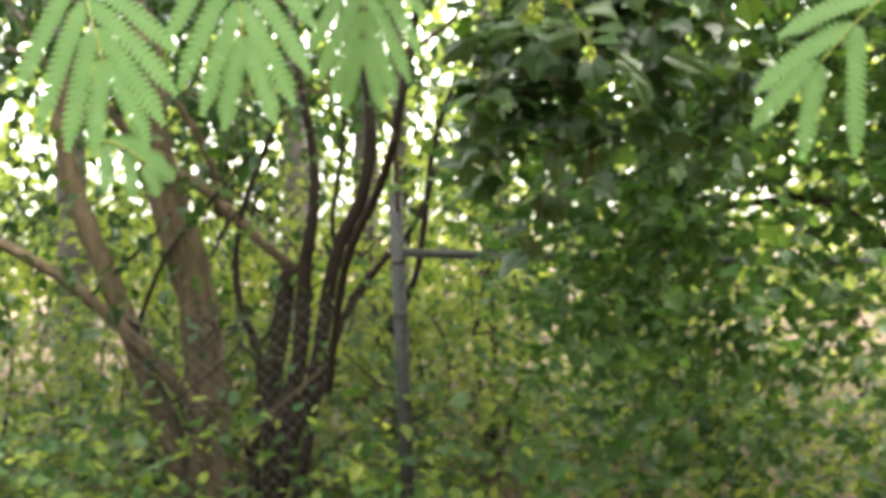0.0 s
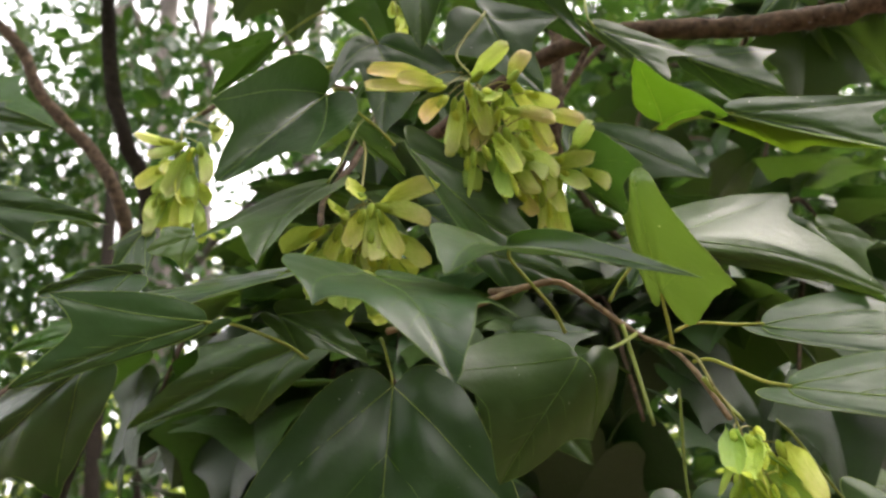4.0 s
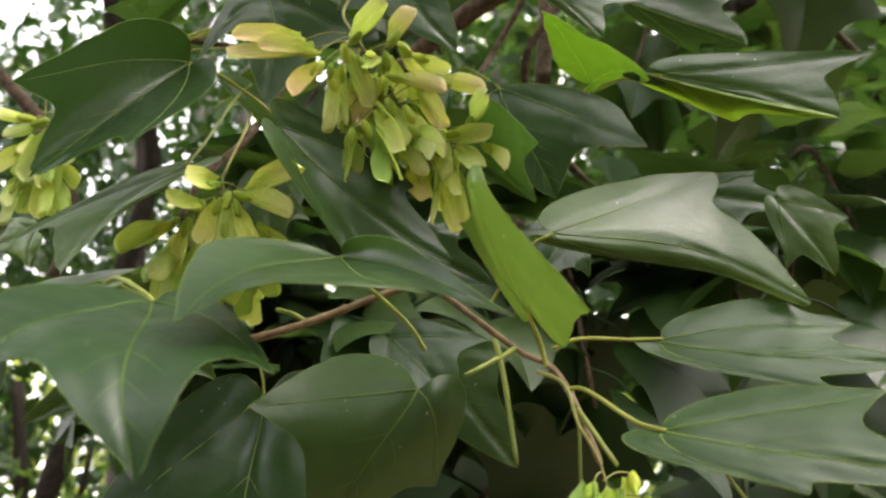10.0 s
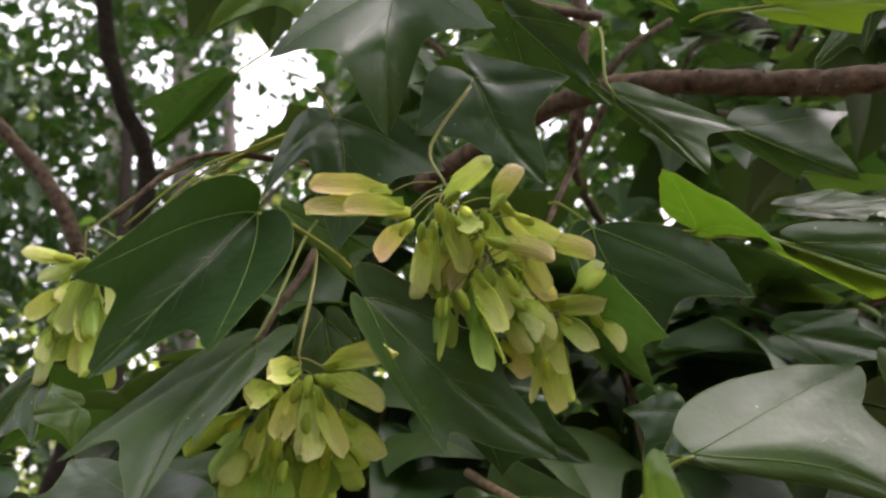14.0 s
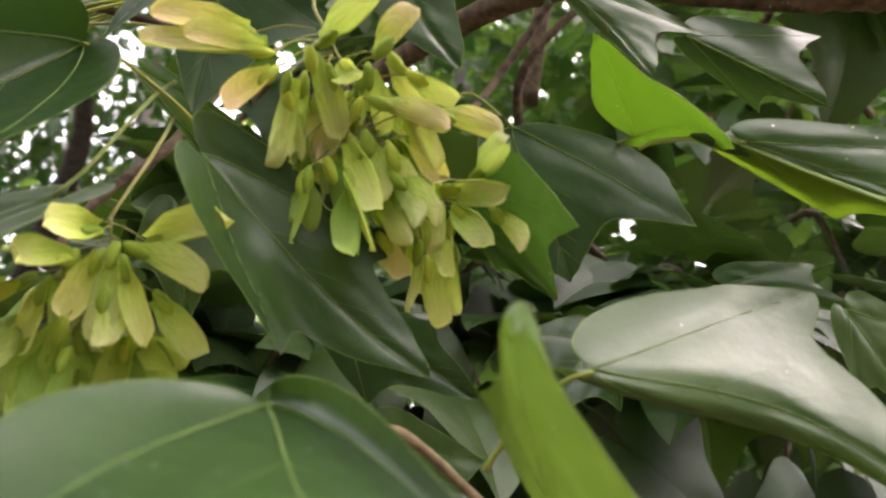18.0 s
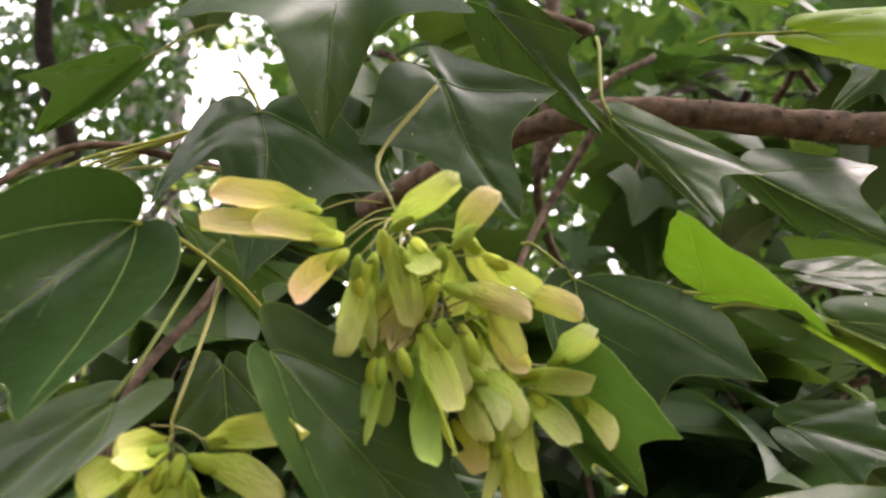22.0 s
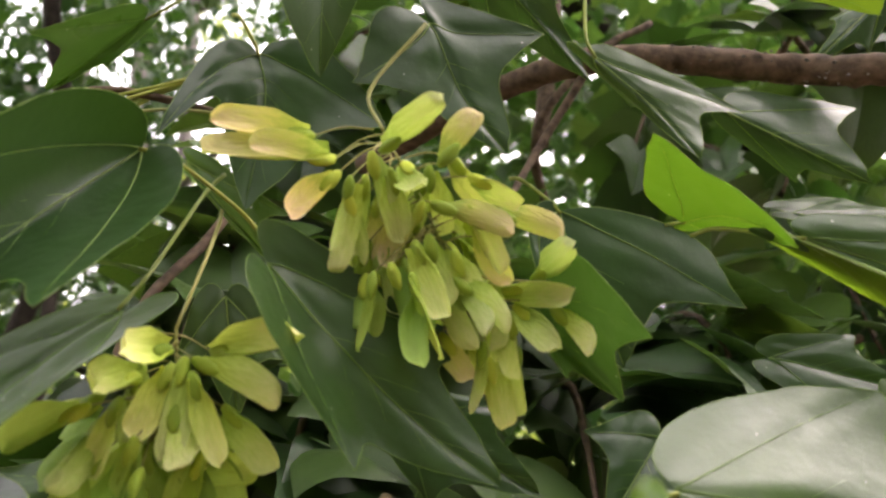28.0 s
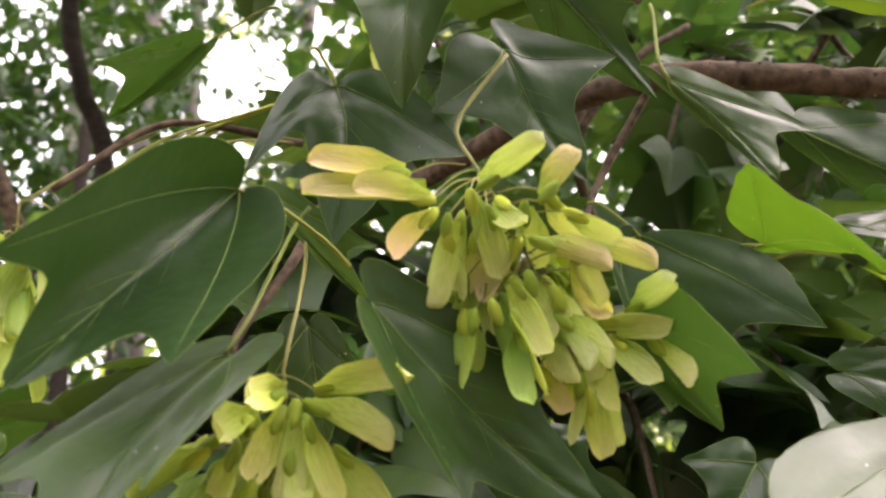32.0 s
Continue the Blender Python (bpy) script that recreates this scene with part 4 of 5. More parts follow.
def spray(root, tip, count=12, size=0.058):
    root, tip = Vector(root), Vector(tip)
    ob = thing("leafy_spray", root, "leafy maple spray with dark green three-lobed leaves", "leafy spray", "maple sprays")
    path = smooth_path([root, root.lerp(tip, 0.5) + Vector((0, 0, 0.03)), tip], 8)
    bm = bmesh.new()
    tube(bm, path, 0.0028, 0.0012, 6, 0.2)
    part("stem", bm, bark, ob)
    along = (tip - root).normalized()
    for k in range(count):
        p = path[int((k + 0.8) / count * (len(path) - 1))]
        out = Vector((spray_rng.gauss(0, 0.8), spray_rng.gauss(-0.15, 0.8), spray_rng.gauss(-0.35, 0.4)))
        out = (out - along * out.dot(along) * 0.6 + along * 0.35).normalized()
        s = size * spray_rng.uniform(0.7, 1.2)
        up = Vector((spray_rng.gauss(0, 0.3), spray_rng.gauss(-0.35, 0.35), 1))
        x = out.cross(up).normalized()
        z = x.cross(out)
        lf = new("leaf", spray_rng.choice(SPRAY_LEAVES))
        lf.parent = ob
        lf.matrix_parent_inverse = Matrix.Translation(-ob.location)
        lf.matrix_basis = Matrix.Translation(p + out * s * 0.5) @ Matrix((x, out, z)).transposed().to_4x4() @ Matrix.Diagonal((s, s, s, 1))


spray((0.2497, 1.8735, 2.0939), (0.1839, 1.8180, 1.9733), 12, 0.058)
spray((0.3459, 1.8712, 2.0048), (0.2822, 1.7941, 1.8839), 12, 0.058)
spray((0.4387, 1.8476, 1.9767), (0.4396, 1.7507, 1.8877), 12, 0.058)
spray((0.5473, 1.8153, 1.9674), (0.4586, 1.7569, 1.8635), 12, 0.058)
spray((0.3601, 1.8111, 1.9278), (0.3499, 1.7386, 1.8347), 12, 0.058)
spray((0.2574, 1.8431, 1.9357), (0.2194, 1.7562, 1.8333), 12, 0.058)
spray((0.1844, 1.8618, 1.9403), (0.1488, 1.7941, 1.8429), 12, 0.058)
spray((0.5172, 1.8201, 2.1453), (0.5067, 1.7087, 2.1015), 12, 0.058)
spray((0.2241, 1.8817, 2.0201), (0.1709, 1.8164, 1.9226), 12, 0.058)
spray((0.6307, 2.1159, 2.2640), (0.6694, 2.0044, 2.1122), 12, 0.058)
spray((0.3356, 2.1682, 2.0753), (0.4130, 2.0521, 1.9223), 12, 0.058)
spray((0.5799, 2.1697, 1.9811), (0.6419, 2.0468, 1.8526), 12, 0.058)
spray((0.7012, 2.0955, 1.9946), (0.7058, 1.9790, 1.8695), 12, 0.058)
spray((0.1311, 2.1421, 1.9234), (0.0915, 2.0767, 1.8210), 12, 0.058)
spray((0.2125, 2.1414, 1.8952), (0.2740, 2.0060, 1.8024), 12, 0.058)
spray((0.4898, 1.9154, 1.8270), (0.4902, 1.8270, 1.7747), 12, 0.058)
spray((0.3717, 1.8832, 1.8110), (0.2775, 1.8084, 1.7552), 12, 0.058)
spray((0.2232, 1.9073, 1.7979), (0.1743, 1.8260, 1.7439), 12, 0.058)
spray((0.5112, 1.9471, 1.7301), (0.4238, 1.8692, 1.6805), 12, 0.058)
spray((0.3190, 2.0332, 1.7092), (0.3364, 1.9439, 1.6532), 12, 0.058)
spray((0.7037, 1.9154, 2.0492), (0.6910, 1.8434, 1.9556), 12, 0.058)
spray((0.7299, 1.9920, 1.8238), (0.7133, 1.9023, 1.7816), 12, 0.058)
spray((0.3604, 1.8596, 1.9716), (0.2959, 1.7802, 1.8879), 14, 0.058)
spray((0.5191, 1.8765, 1.9861), (0.4211, 1.7886, 1.9084), 14, 0.058)
spray((0.2240, 1.8998, 1.9088), (0.1853, 1.7897, 1.8417), 14, 0.058)
spray((0.2904, 1.8384, 1.8766), (0.2480, 1.7595, 1.8135), 14, 0.058)
spray((0.5758, 1.8901, 2.0471), (0.5625, 1.8160, 1.9597), 14, 0.058)
spray((0.1237, 1.9239, 1.9384), (0.0939, 1.8461, 1.8672), 14, 0.058)
spray((0.2533, 1.8897, 2.1672), (0.2944, 1.8022, 2.0675), 14, 0.058)
spray((0.5596, 1.9684, 2.2542), (0.4663, 1.9200, 2.1239), 14, 0.058)
spray((0.6950, 1.9594, 2.2295), (0.5847, 1.9105, 2.1068), 14, 0.058)
spray((0.1931, 1.9895, 2.0290), (0.1521, 1.9204, 1.9376), 14, 0.058)
spray((-0.1038, 1.8186, 2.0177), (-0.0035, 1.7389, 1.9642), 6, 0.058)
spray((-0.1077, 1.8235, 1.9452), (0.0006, 1.7359, 1.9108), 6, 0.058)
spray((0.1961, 1.7663, 2.2046), (0.1703, 1.7053, 2.0848), 8, 0.058)
spray((0.2171, 1.8515, 1.7921), (0.1252, 1.7912, 1.5961), 12, 0.062)
spray((0.3940, 1.8889, 1.7150), (0.3016, 1.8278, 1.5255), 12, 0.062)
spray((0.0942, 1.9365, 1.6786), (0.0564, 1.9125, 1.5311), 12, 0.062)
spray((0.2628, 1.9803, 1.5666), (0.2075, 1.9627, 1.3920), 12, 0.062)
spray((0.5833, 1.7261, 1.9472), (0.6716, 1.6113, 1.9488), 12, 0.062)
spray((0.1210, 1.7985, 1.7879), (0.0827, 1.7418, 1.6451), 13, 0.060)
spray((0.2051, 1.8468, 1.7700), (0.1715, 1.7901, 1.6254), 13, 0.060)
spray((0.2864, 1.8476, 1.7363), (0.2568, 1.7837, 1.6138), 13, 0.060)
spray((0.1622, 2.0202, 1.7365), (0.1050, 1.9691, 1.5829), 13, 0.060)
spray((0.0902, 1.6822, 1.7329), (0.0746, 1.6531, 1.6286), 13, 0.060)
spray((0.2518, 1.9799, 1.8327), (0.1274, 1.9188, 1.7371), 13, 0.060)
spray((0.5455, 1.8987, 1.8129), (0.5574, 1.8471, 1.6344), 13, 0.060)
spray((0.7237, 1.9860, 1.8034), (0.6686, 1.8942, 1.6102), 13, 0.060)
spray((0.6507, 1.9633, 1.7341), (0.6227, 1.9163, 1.5562), 13, 0.060)



# ---- winged seeds ----
def spread_at(y):
    """Share of the full wing width at y along the wing."""
    f = min(1.0, y / 0.42)
    return 0.34 + 0.66 * f * f * (3 - 2 * f)


def wing_mesh(name, width, curve, material, curl=0.0, cup=0.0):
    """A wing of unit length along +y: thick straight edge on one side, rounded blade on the other."""
    bm = bmesh.new()
    rows, cols = 18, 6
    grid = []
    for i in range(rows + 1):
        y = i / rows
        back = 0.05 * math.sin(y * math.pi) * curve
        w = width * spread_at(y)
        if y > 0.79:
            w *= math.sqrt(max(0.0, 1 - ((y - 0.79) / 0.212) ** 2))
        w *= 1 + 0.06 * math.sin(9 * y + 4 * curve) * y
        line = []
        for k in range(cols + 1):
            x = back - w * 0.28 + w * k / cols
            z = 0.035 * math.sin(y * 4.5) * (k / cols - 0.3) + 0.016 * math.sin(k * 2.6 + y * 5) * (k / cols) + curl * y * y + cup * (k / cols - 0.35) ** 2
            line.append(bm.verts.new((x, y, z)))
        grid.append(line)
    for i in range(rows):
        for k in range(cols):
            bm.faces.new((grid[i][k], grid[i][k + 1], grid[i + 1][k + 1], grid[i + 1][k]))
    rim = smooth_path([Vector((0.05 * math.sin(y * math.pi) * curve - width * 0.28 * spread_at(y), y, curl * y * y + cup * 0.12)) for y in (0.0, 0.2, 0.4, 0.6, 0.72)], 4)
    tube(bm, rim, 0.026, 0.010, 6)
    me = bpy.data.meshes.new(name)
    bm.to_mesh(me)
    bm.free()
    me.materials.append(material)
    me.shade_smooth()
    return me


WINGS = [wing_mesh("wing", w, c, m, curl, cup) for w, c, m, curl, cup in (
    (0.31, 1.0, wing_mat, 0.12, 0.25), (0.32, -1.0, wing_mat, -0.10, 0.30), (0.28, 0.4, wing_mat, 0.18, -0.20), (0.33, -0.6, wing_mat, 0.05, 0.35),
    (0.29, 0.8, wing_mat, -0.16, 0.15), (0.27, -0.9, wing_mat, 0.08, -0.30), (0.31, 0.6, pink_wing_mat, 0.14, 0.30), (0.30, -0.5, pink_wing_mat, -0.08, 0.2),
    (0.31, 0.9, green_wing_mat, 0.12, 0.25), (0.32, -0.7, green_wing_mat, -0.10, 0.30), (0.29, 0.5, green_wing_mat, 0.16, -0.2))]


def nut_mesh():
    bm = bmesh.new()
    bmesh.ops.create_uvsphere(bm, u_segments=14, v_segments=10, radius=1.0)
    for v in bm.verts:
        n = noise.noise(v.co * 1.6)
        v.co *= 1 + 0.12 * n
        v.co.x *= 0.85
        v.co.y *= 1.75
        v.co.z *= 0.6
    me = bpy.data.meshes.new("samara")
    bm.to_mesh(me)
    bm.free()
    me.materials.append(nut_mat)
    me.shade_smooth()
    return me


NUT = nut_mesh()
seed_rng = random.Random(11)
NODE = [Vector((0, 0, 0)), Vector((0, 0, 0))]


def cluster(top, node, low, label, via=None):
    ob = thing("samara_cluster", top, label, "seed cluster", "maple seed clusters")
    top, node = Vector(top), Vector(node)
    bm = bmesh.new()
    tube(bm, smooth_path([top, Vector(via) if via else top.lerp(node, 0.5) + Vector((0.002, 0, 0.003)), node], 6), 0.0006, 0.00045, 7, 0.05)
    part("stalk", bm, peduncle_mat, ob)
    bm = bmesh.new()
    NODE[0], NODE[1] = node, Vector(low)
    tube(bm, smooth_path([node, node.lerp(NODE[1], 0.5) + Vector((0.001, 0, 0.001)), NODE[1]], 5), 0.0004, 0.0002, 6, 0.05)
    part("spine", bm, peduncle_mat, ob)
    return ob


def strand(pts, radius=0.0006):
    """A slender seed stalk of the cluster."""
    bm = bmesh.new()
    tube(bm, smooth_path(pts, 6), radius, radius * 0.7, 6, 0.05)
    part("strand", bm, stalk_mat, CLUSTER)


def samara(base, tip, turn, pink=0, broad=1.0):
    """One winged seed: nutlet at base, wing to tip, turned about its length (0: edge to the path, 90: broad side)."""
    base, tip = Vector(base), Vector(tip)
    y = (tip - base).normalized()
    toward = (Vector((0.2, 1.42, 1.85)) - base).normalized()
    flat = (toward - y * toward.dot(y)).normalized()
    edge = y.cross(flat)
    a = radians(turn + seed_rng.uniform(-10, 10))
    z = flat * math.sin(a) + edge * math.cos(a)
    if seed_rng.random() < 0.5:
        z = -z
    x = y.cross(z)
    rot = Matrix((x, y, z)).transposed().to_4x4()
    nut = new("samara", NUT)
    nut.parent = CLUSTER
    nut.matrix_parent_inverse = Matrix.Translation(-CLUSTER.location)
    nut.matrix_basis = Matrix.Translation(base + y * 0.0026) @ rot @ Matrix.Diagonal((0.0019, 0.0019, 0.0019, 1))
    length = (tip - base).length - 0.001
    wing = new("wing", WINGS[(0, 6, 8)[pink] + seed_rng.randrange((6, 2, 3)[pink])])
    wing.parent = nut
    wing.matrix_parent_inverse = nut.matrix_basis.inverted()
    wing.matrix_basis = Matrix.Translation(base + y * 0.001) @ rot @ Matrix.Diagonal((min(max(length, 0.0182), 0.0215) * broad, length, length, 1))
    spine = NODE[1] - NODE[0]
    f = (base - NODE[0]).dot(spine) / max(spine.length_squared, 1e-9)
    start = NODE[0] + spine * min(1.0, max(0.0, f - 0.08)) + Vector((seed_rng.gauss(0, 0.0012), seed_rng.gauss(0, 0.0012), seed_rng.gauss(0, 0.001)))
    if (start - base).length > 0.004:
        bm = bmesh.new()
        tube(bm, smooth_path([start, start.lerp(base, 0.5) + Vector((0, 0, 0.10 * (start - base).length)), base], 5), 0.00024, 0.0002, 5)
        me = bpy.data.meshes.new("pedicel")
        bm.to_mesh(me)
        bm.free()
        me.materials.append(peduncle_mat)
        ped = new("pedicel", me)
        ped.parent = nut
        ped.matrix_parent_inverse = nut.matrix_basis.inverted()


def samara_fan(centre, low, count, spread, length, broad=1.0):
    """Winged seeds hanging in a loose bunch from round centre towards low."""
    centre, low = Vector(centre), Vector(low)
    down = (low - centre).normalized()
    for k in range(count):
        off = Vector((seed_rng.uniform(-0.6, 0.6), seed_rng.uniform(-0.45, 0.45), seed_rng.uniform(-0.5, 0.5))) * spread
        b = centre + off + (low - centre) * seed_rng.uniform(0.0, 0.6)
        d = (down + off.normalized() * 0.4 + Vector((seed_rng.gauss(0, 0.2), seed_rng.gauss(0, 0.2), seed_rng.gauss(0, 0.12)))).normalized()
        samara(b, b + d * length * seed_rng.uniform(0.6, 1.1), seed_rng.choice((30, 55, 75, 90)), seed_rng.choice((0, 2, 2)), broad)


TWIG = thing("maple_twig", (0.2509, 1.6218, 1.9291), "leafy maple twig with three-lobed dark green leaves under the limb", "maple twig", "maple twigs")
shaped_leaf(leaf_mat, (0.2194, 1.6079, 2.0154), (0.2166, 1.6133, 1.9599), (0.1794, 1.5921, 1.9726), (0.2465, 1.5838, 1.9829), (0.2278, 1.6183, 2.0377), 0.75, nL=(0.2012, 1.5893, 1.9718), nR=(0.2268, 1.6031, 1.9870))
shaped_leaf(leaf_mat, (0.2473, 1.6200, 1.9874), (0.2707, 1.6200, 1.9483), (0.2263, 1.6200, 1.9642), (0.2816, 1.6170, 1.9884), None, 0.5, sR=(0.2478, 1.6210, 1.9981), nR=(0.2677, 1.6190, 1.9688))
leaf((0.2611, 1.6178, 2.0119), (0.3028, 1.6349, 1.9873), (0.2902, 1.6198, 2.0104), (0.2738, 1.6407, 1.9937), 0.03, None, 0.7)
shaped_leaf(leaf_mat, (0.2935, 1.6110, 1.9788), (0.3228, 1.6070, 1.9477), (0.3082, 1.6180, 1.9686), (0.3415, 1.6110, 1.9678), (0.2950, 1.6192, 2.0102), 0.6)
leaf((0.3416, 1.6201, 1.9730), (0.3809, 1.6102, 1.9498), (0.3878, 1.6175, 1.9808), (0.3762, 1.6367, 1.9611), 0.04, None, 0.7)
lit_young_leaf((0.3587, 1.6081, 2.0180), (0.4061, 1.5760, 2.0005), (0.3958, 1.5905, 2.0240), (0.3814, 1.5958, 1.9991), 0.04, (0.3371, 1.6303, 2.0238), 0.7)
shaped_leaf(lit_young_mat, (0.2566, 1.5750, 2.0122), (0.3032, 1.5756, 1.9874), (0.2831, 1.5723, 2.0119), (0.2766, 1.5761, 1.9985), None, 0.2)
leaf((0.4234, 1.6336, 2.0428), (0.3980, 1.6462, 2.0167), (0.4100, 1.6470, 2.0400), (0.4196, 1.6414, 2.0224), 0.03, None, 0.7)
shaped_leaf(lit_young_mat, (0.3305, 1.6102, 2.0303), (0.3731, 1.5899, 2.0215), (0.3435, 1.5960, 2.0453), (0.3504, 1.6030, 2.0215), None, 0.5)
lit_fresh_leaf((0.1988, 1.6556, 2.0639), (0.1500, 1.6731, 2.0325), (0.1673, 1.6673, 2.0725), (0.1869, 1.6579, 2.0316), 0.03, None, 0.7)
lit_fresh_leaf((0.1564, 1.7075, 2.0323), (0.1257, 1.7134, 1.9990), (0.1230, 1.6896, 2.0076), (0.1464, 1.7041, 2.0067), 0.03, (0.1829, 1.6878, 2.0393), 0.7)
shaped_leaf(lit_young_mat, (0.3157, 1.6080, 1.9285), (0.3215, 1.5711, 1.9084), (0.2901, 1.5749, 1.9344), (0.3220, 1.5923, 1.9206), (0.3593, 1.7132, 1.9558), 0.3, nL=(0.3121, 1.5836, 1.9294))
shaped_leaf(leaf_mat, (0.3272, 1.5769, 1.9135), (0.3702, 1.5552, 1.8874), (0.3863, 1.5536, 1.9098), (0.3499, 1.5755, 1.9029), (0.3160, 1.6052, 1.9234), 0.3)
# Front fold of the leaf above, a sliver with through-light put into its colour.
shaped_leaf(lit_young_mat, (0.3272, 1.5775, 1.9130), (0.3700, 1.5540, 1.8868), (0.3480, 1.5728, 1.9042), (0.3500, 1.5770, 1.8975), None, 0.1)
shaped_leaf(leaf_mat, (0.3687, 1.6317, 1.9479), (0.4154, 1.6185, 1.9471), (0.3937, 1.6393, 1.9597), (0.3878, 1.6208, 1.9396), None, 0.3)
shaped_leaf(leaf_mat, (0.2861, 1.6220, 1.9340), (0.3054, 1.6262, 1.8916), (0.2881, 1.6213, 1.8911), (0.3391, 1.6184, 1.9094), (0.2723, 1.6247, 1.9430), 0.5, sR=(0.3279, 1.6220, 1.9303))
twig([(0.3086, 1.6506, 2.0374), (0.2818, 1.6399, 2.0321), (0.2579, 1.6286, 2.0277), (0.2389, 1.6215, 2.0247)], 0.0022)
twig([(0.3098, 1.6482, 2.0016), (0.2965, 1.6521, 1.9775), (0.2862, 1.6492, 1.9591), (0.2737, 1.6316, 1.9382)], 0.0016)
TWIG = thing("maple_twig", (0.2509, 1.6218, 1.9291), "leafy maple twig with glossy three-lobed leaves behind the seed clusters", "maple twig", "maple twigs")
shaped_leaf(leaf_mat, (0.1776, 1.6059, 1.9295), (0.1403, 1.5852, 1.8767), (0.1390, 1.5674, 1.8967), (0.1702, 1.5683, 1.8797), (0.2057, 1.6211, 1.9176), 0.1, sL=(0.1666, 1.5842, 1.9303), sR=(0.1878, 1.5908, 1.9119))
lit_fresh_leaf((0.1837, 1.6420, 1.9446), (0.2131, 1.6390, 1.9138), (0.2016, 1.6435, 1.9237), (0.2140, 1.6352, 1.9286), 0.05, None, 0.7)
shaped_leaf(leaf_mat, (0.1786, 1.6060, 1.8913), (0.1547, 1.5737, 1.8445), (0.1353, 1.5873, 1.8577), (0.1677, 1.5691, 1.8594), (0.1953, 1.6316, 1.9369), 0.5, sR=(0.1894, 1.6031, 1.8915), nL=(0.1495, 1.5843, 1.8606))
shaped_leaf(leaf_mat, (0.2081, 1.5965, 1.9015), (0.2615, 1.5984, 1.8568), (0.2296, 1.5954, 1.8587), (0.2557, 1.6054, 1.8876), None, 0.3, sL=(0.2080, 1.5817, 1.8844), nL=(0.2354, 1.6018, 1.8637))
shaped_leaf(leaf_mat, (0.2005, 1.6280, 1.9736), (0.2014, 1.6240, 1.9250), (0.1770, 1.6200, 1.9390), (0.2366, 1.6220, 1.9526), (0.1926, 1.6219, 1.9803), 0.1, sL=(0.1874, 1.6260, 1.9710), nL=(0.1919, 1.6220, 1.9542))
shaped_leaf(lit_fresh_mat, (0.2703, 1.6039, 1.9023), (0.2892, 1.5953, 1.8764), (0.2730, 1.5882, 1.8791), (0.2841, 1.5702, 1.8845), None, 0.4, sR=(0.2737, 1.5827, 1.9054))
leaf((0.2232, 1.6632, 1.9131), (0.2460, 1.6571, 1.8916), (0.2451, 1.6597, 1.9147), (0.2294, 1.6599, 1.8898), 0.03, None, 0.7)
leaf((0.1985, 1.6565, 1.9110), (0.2053, 1.6568, 1.8774), (0.1868, 1.6593, 1.8922), (0.2171, 1.6549, 1.8935), 0.03, None, 0.7)
leaf((0.2451, 1.6306, 1.8764), (0.2791, 1.6222, 1.8573), (0.2711, 1.6260, 1.8797), (0.2519, 1.6269, 1.8542), 0.03, None, 0.7)
leaf((0.3656, 1.6477, 1.9041), (0.4056, 1.6356, 1.8934), (0.3935, 1.6411, 1.9125), (0.3804, 1.6369, 1.8840), 0.04, None, 0.7)
leaf((0.3912, 1.6267, 1.8935), (0.4078, 1.6248, 1.8628), (0.4189, 1.6257, 1.8861), (0.3899, 1.6262, 1.8655), 0.04, None, 0.7)
leaf((0.0117, 1.6932, 1.9668), (0.0642, 1.6716, 1.9480), (0.0437, 1.6788, 1.9654), (0.0478, 1.6777, 1.9370), 0.03, None, 0.7)
leaf((0.0327, 1.6686, 1.9078), (0.0963, 1.6543, 1.8947), (0.0648, 1.6625, 1.9134), (0.0704, 1.6510, 1.8834), 0.04, None, 0.7)
leaf((0.1109, 1.6487, 1.8899), (0.1006, 1.6466, 1.8697), (0.0981, 1.6482, 1.8809), (0.1139, 1.6406, 1.8664), 0.03, None, 0.7)
lit_fresh_leaf((0.1298, 1.6245, 1.8757), (0.1138, 1.6375, 1.8753), (0.1185, 1.6337, 1.8841), (0.1280, 1.6289, 1.8642), 0.03, None, 0.7)
twig([(0.2106, 1.6833, 1.9814), (0.1938, 1.6601, 1.9325), (0.1799, 1.6401, 1.9037), (0.1764, 1.6176, 1.8782)], 0.0018)
twig([(0.1936, 1.6578, 1.9691), (0.1544, 1.6526, 1.9683), (0.1296, 1.6395, 1.9389)], 0.0014)
TWIG = thing("maple_twig", (0.2509, 1.6218, 1.9291), "drooping maple twig tip with broad three-lobed leaves on yellow stalks", "maple twig", "maple twigs")
shaped_leaf(leaf_mat, (0.2264, 1.5519, 1.8420), (0.2443, 1.5172, 1.8216), (0.1972, 1.5042, 1.8129), (0.2573, 1.5015, 1.8125), (0.2490, 1.5721, 1.8234), 0.2, sL=(0.1991, 1.5251, 1.8355), sR=(0.2376, 1.5377, 1.8415), nL=(0.2139, 1.5046, 1.8201))
shaped_leaf(leaf_mat, (0.1859, 1.5398, 1.8273), (0.1952, 1.4920, 1.7853), (0.1683, 1.5021, 1.8046), (0.2141, 1.5069, 1.8044), (0.1703, 1.5620, 1.8384), 0.9, sL=(0.1624, 1.5205, 1.8234), nL=(0.1792, 1.4975, 1.8025), nR=(0.2017, 1.4975, 1.8025))
shaped_leaf(leaf_mat, (0.2446, 1.5512, 1.8093), (0.2215, 1.5613, 1.7766), (0.2054, 1.5596, 1.8072), (0.2489, 1.5609, 1.7881), None, 0.3, sL=(0.2265, 1.5702, 1.8216))
leaf((0.2040, 1.6327, 1.8240), (0.1938, 1.6272, 1.7362), (0.1407, 1.6299, 1.7658), (0.2474, 1.6107, 1.7658), 0.06, (0.1997, 1.6317, 1.8412), 0.9)
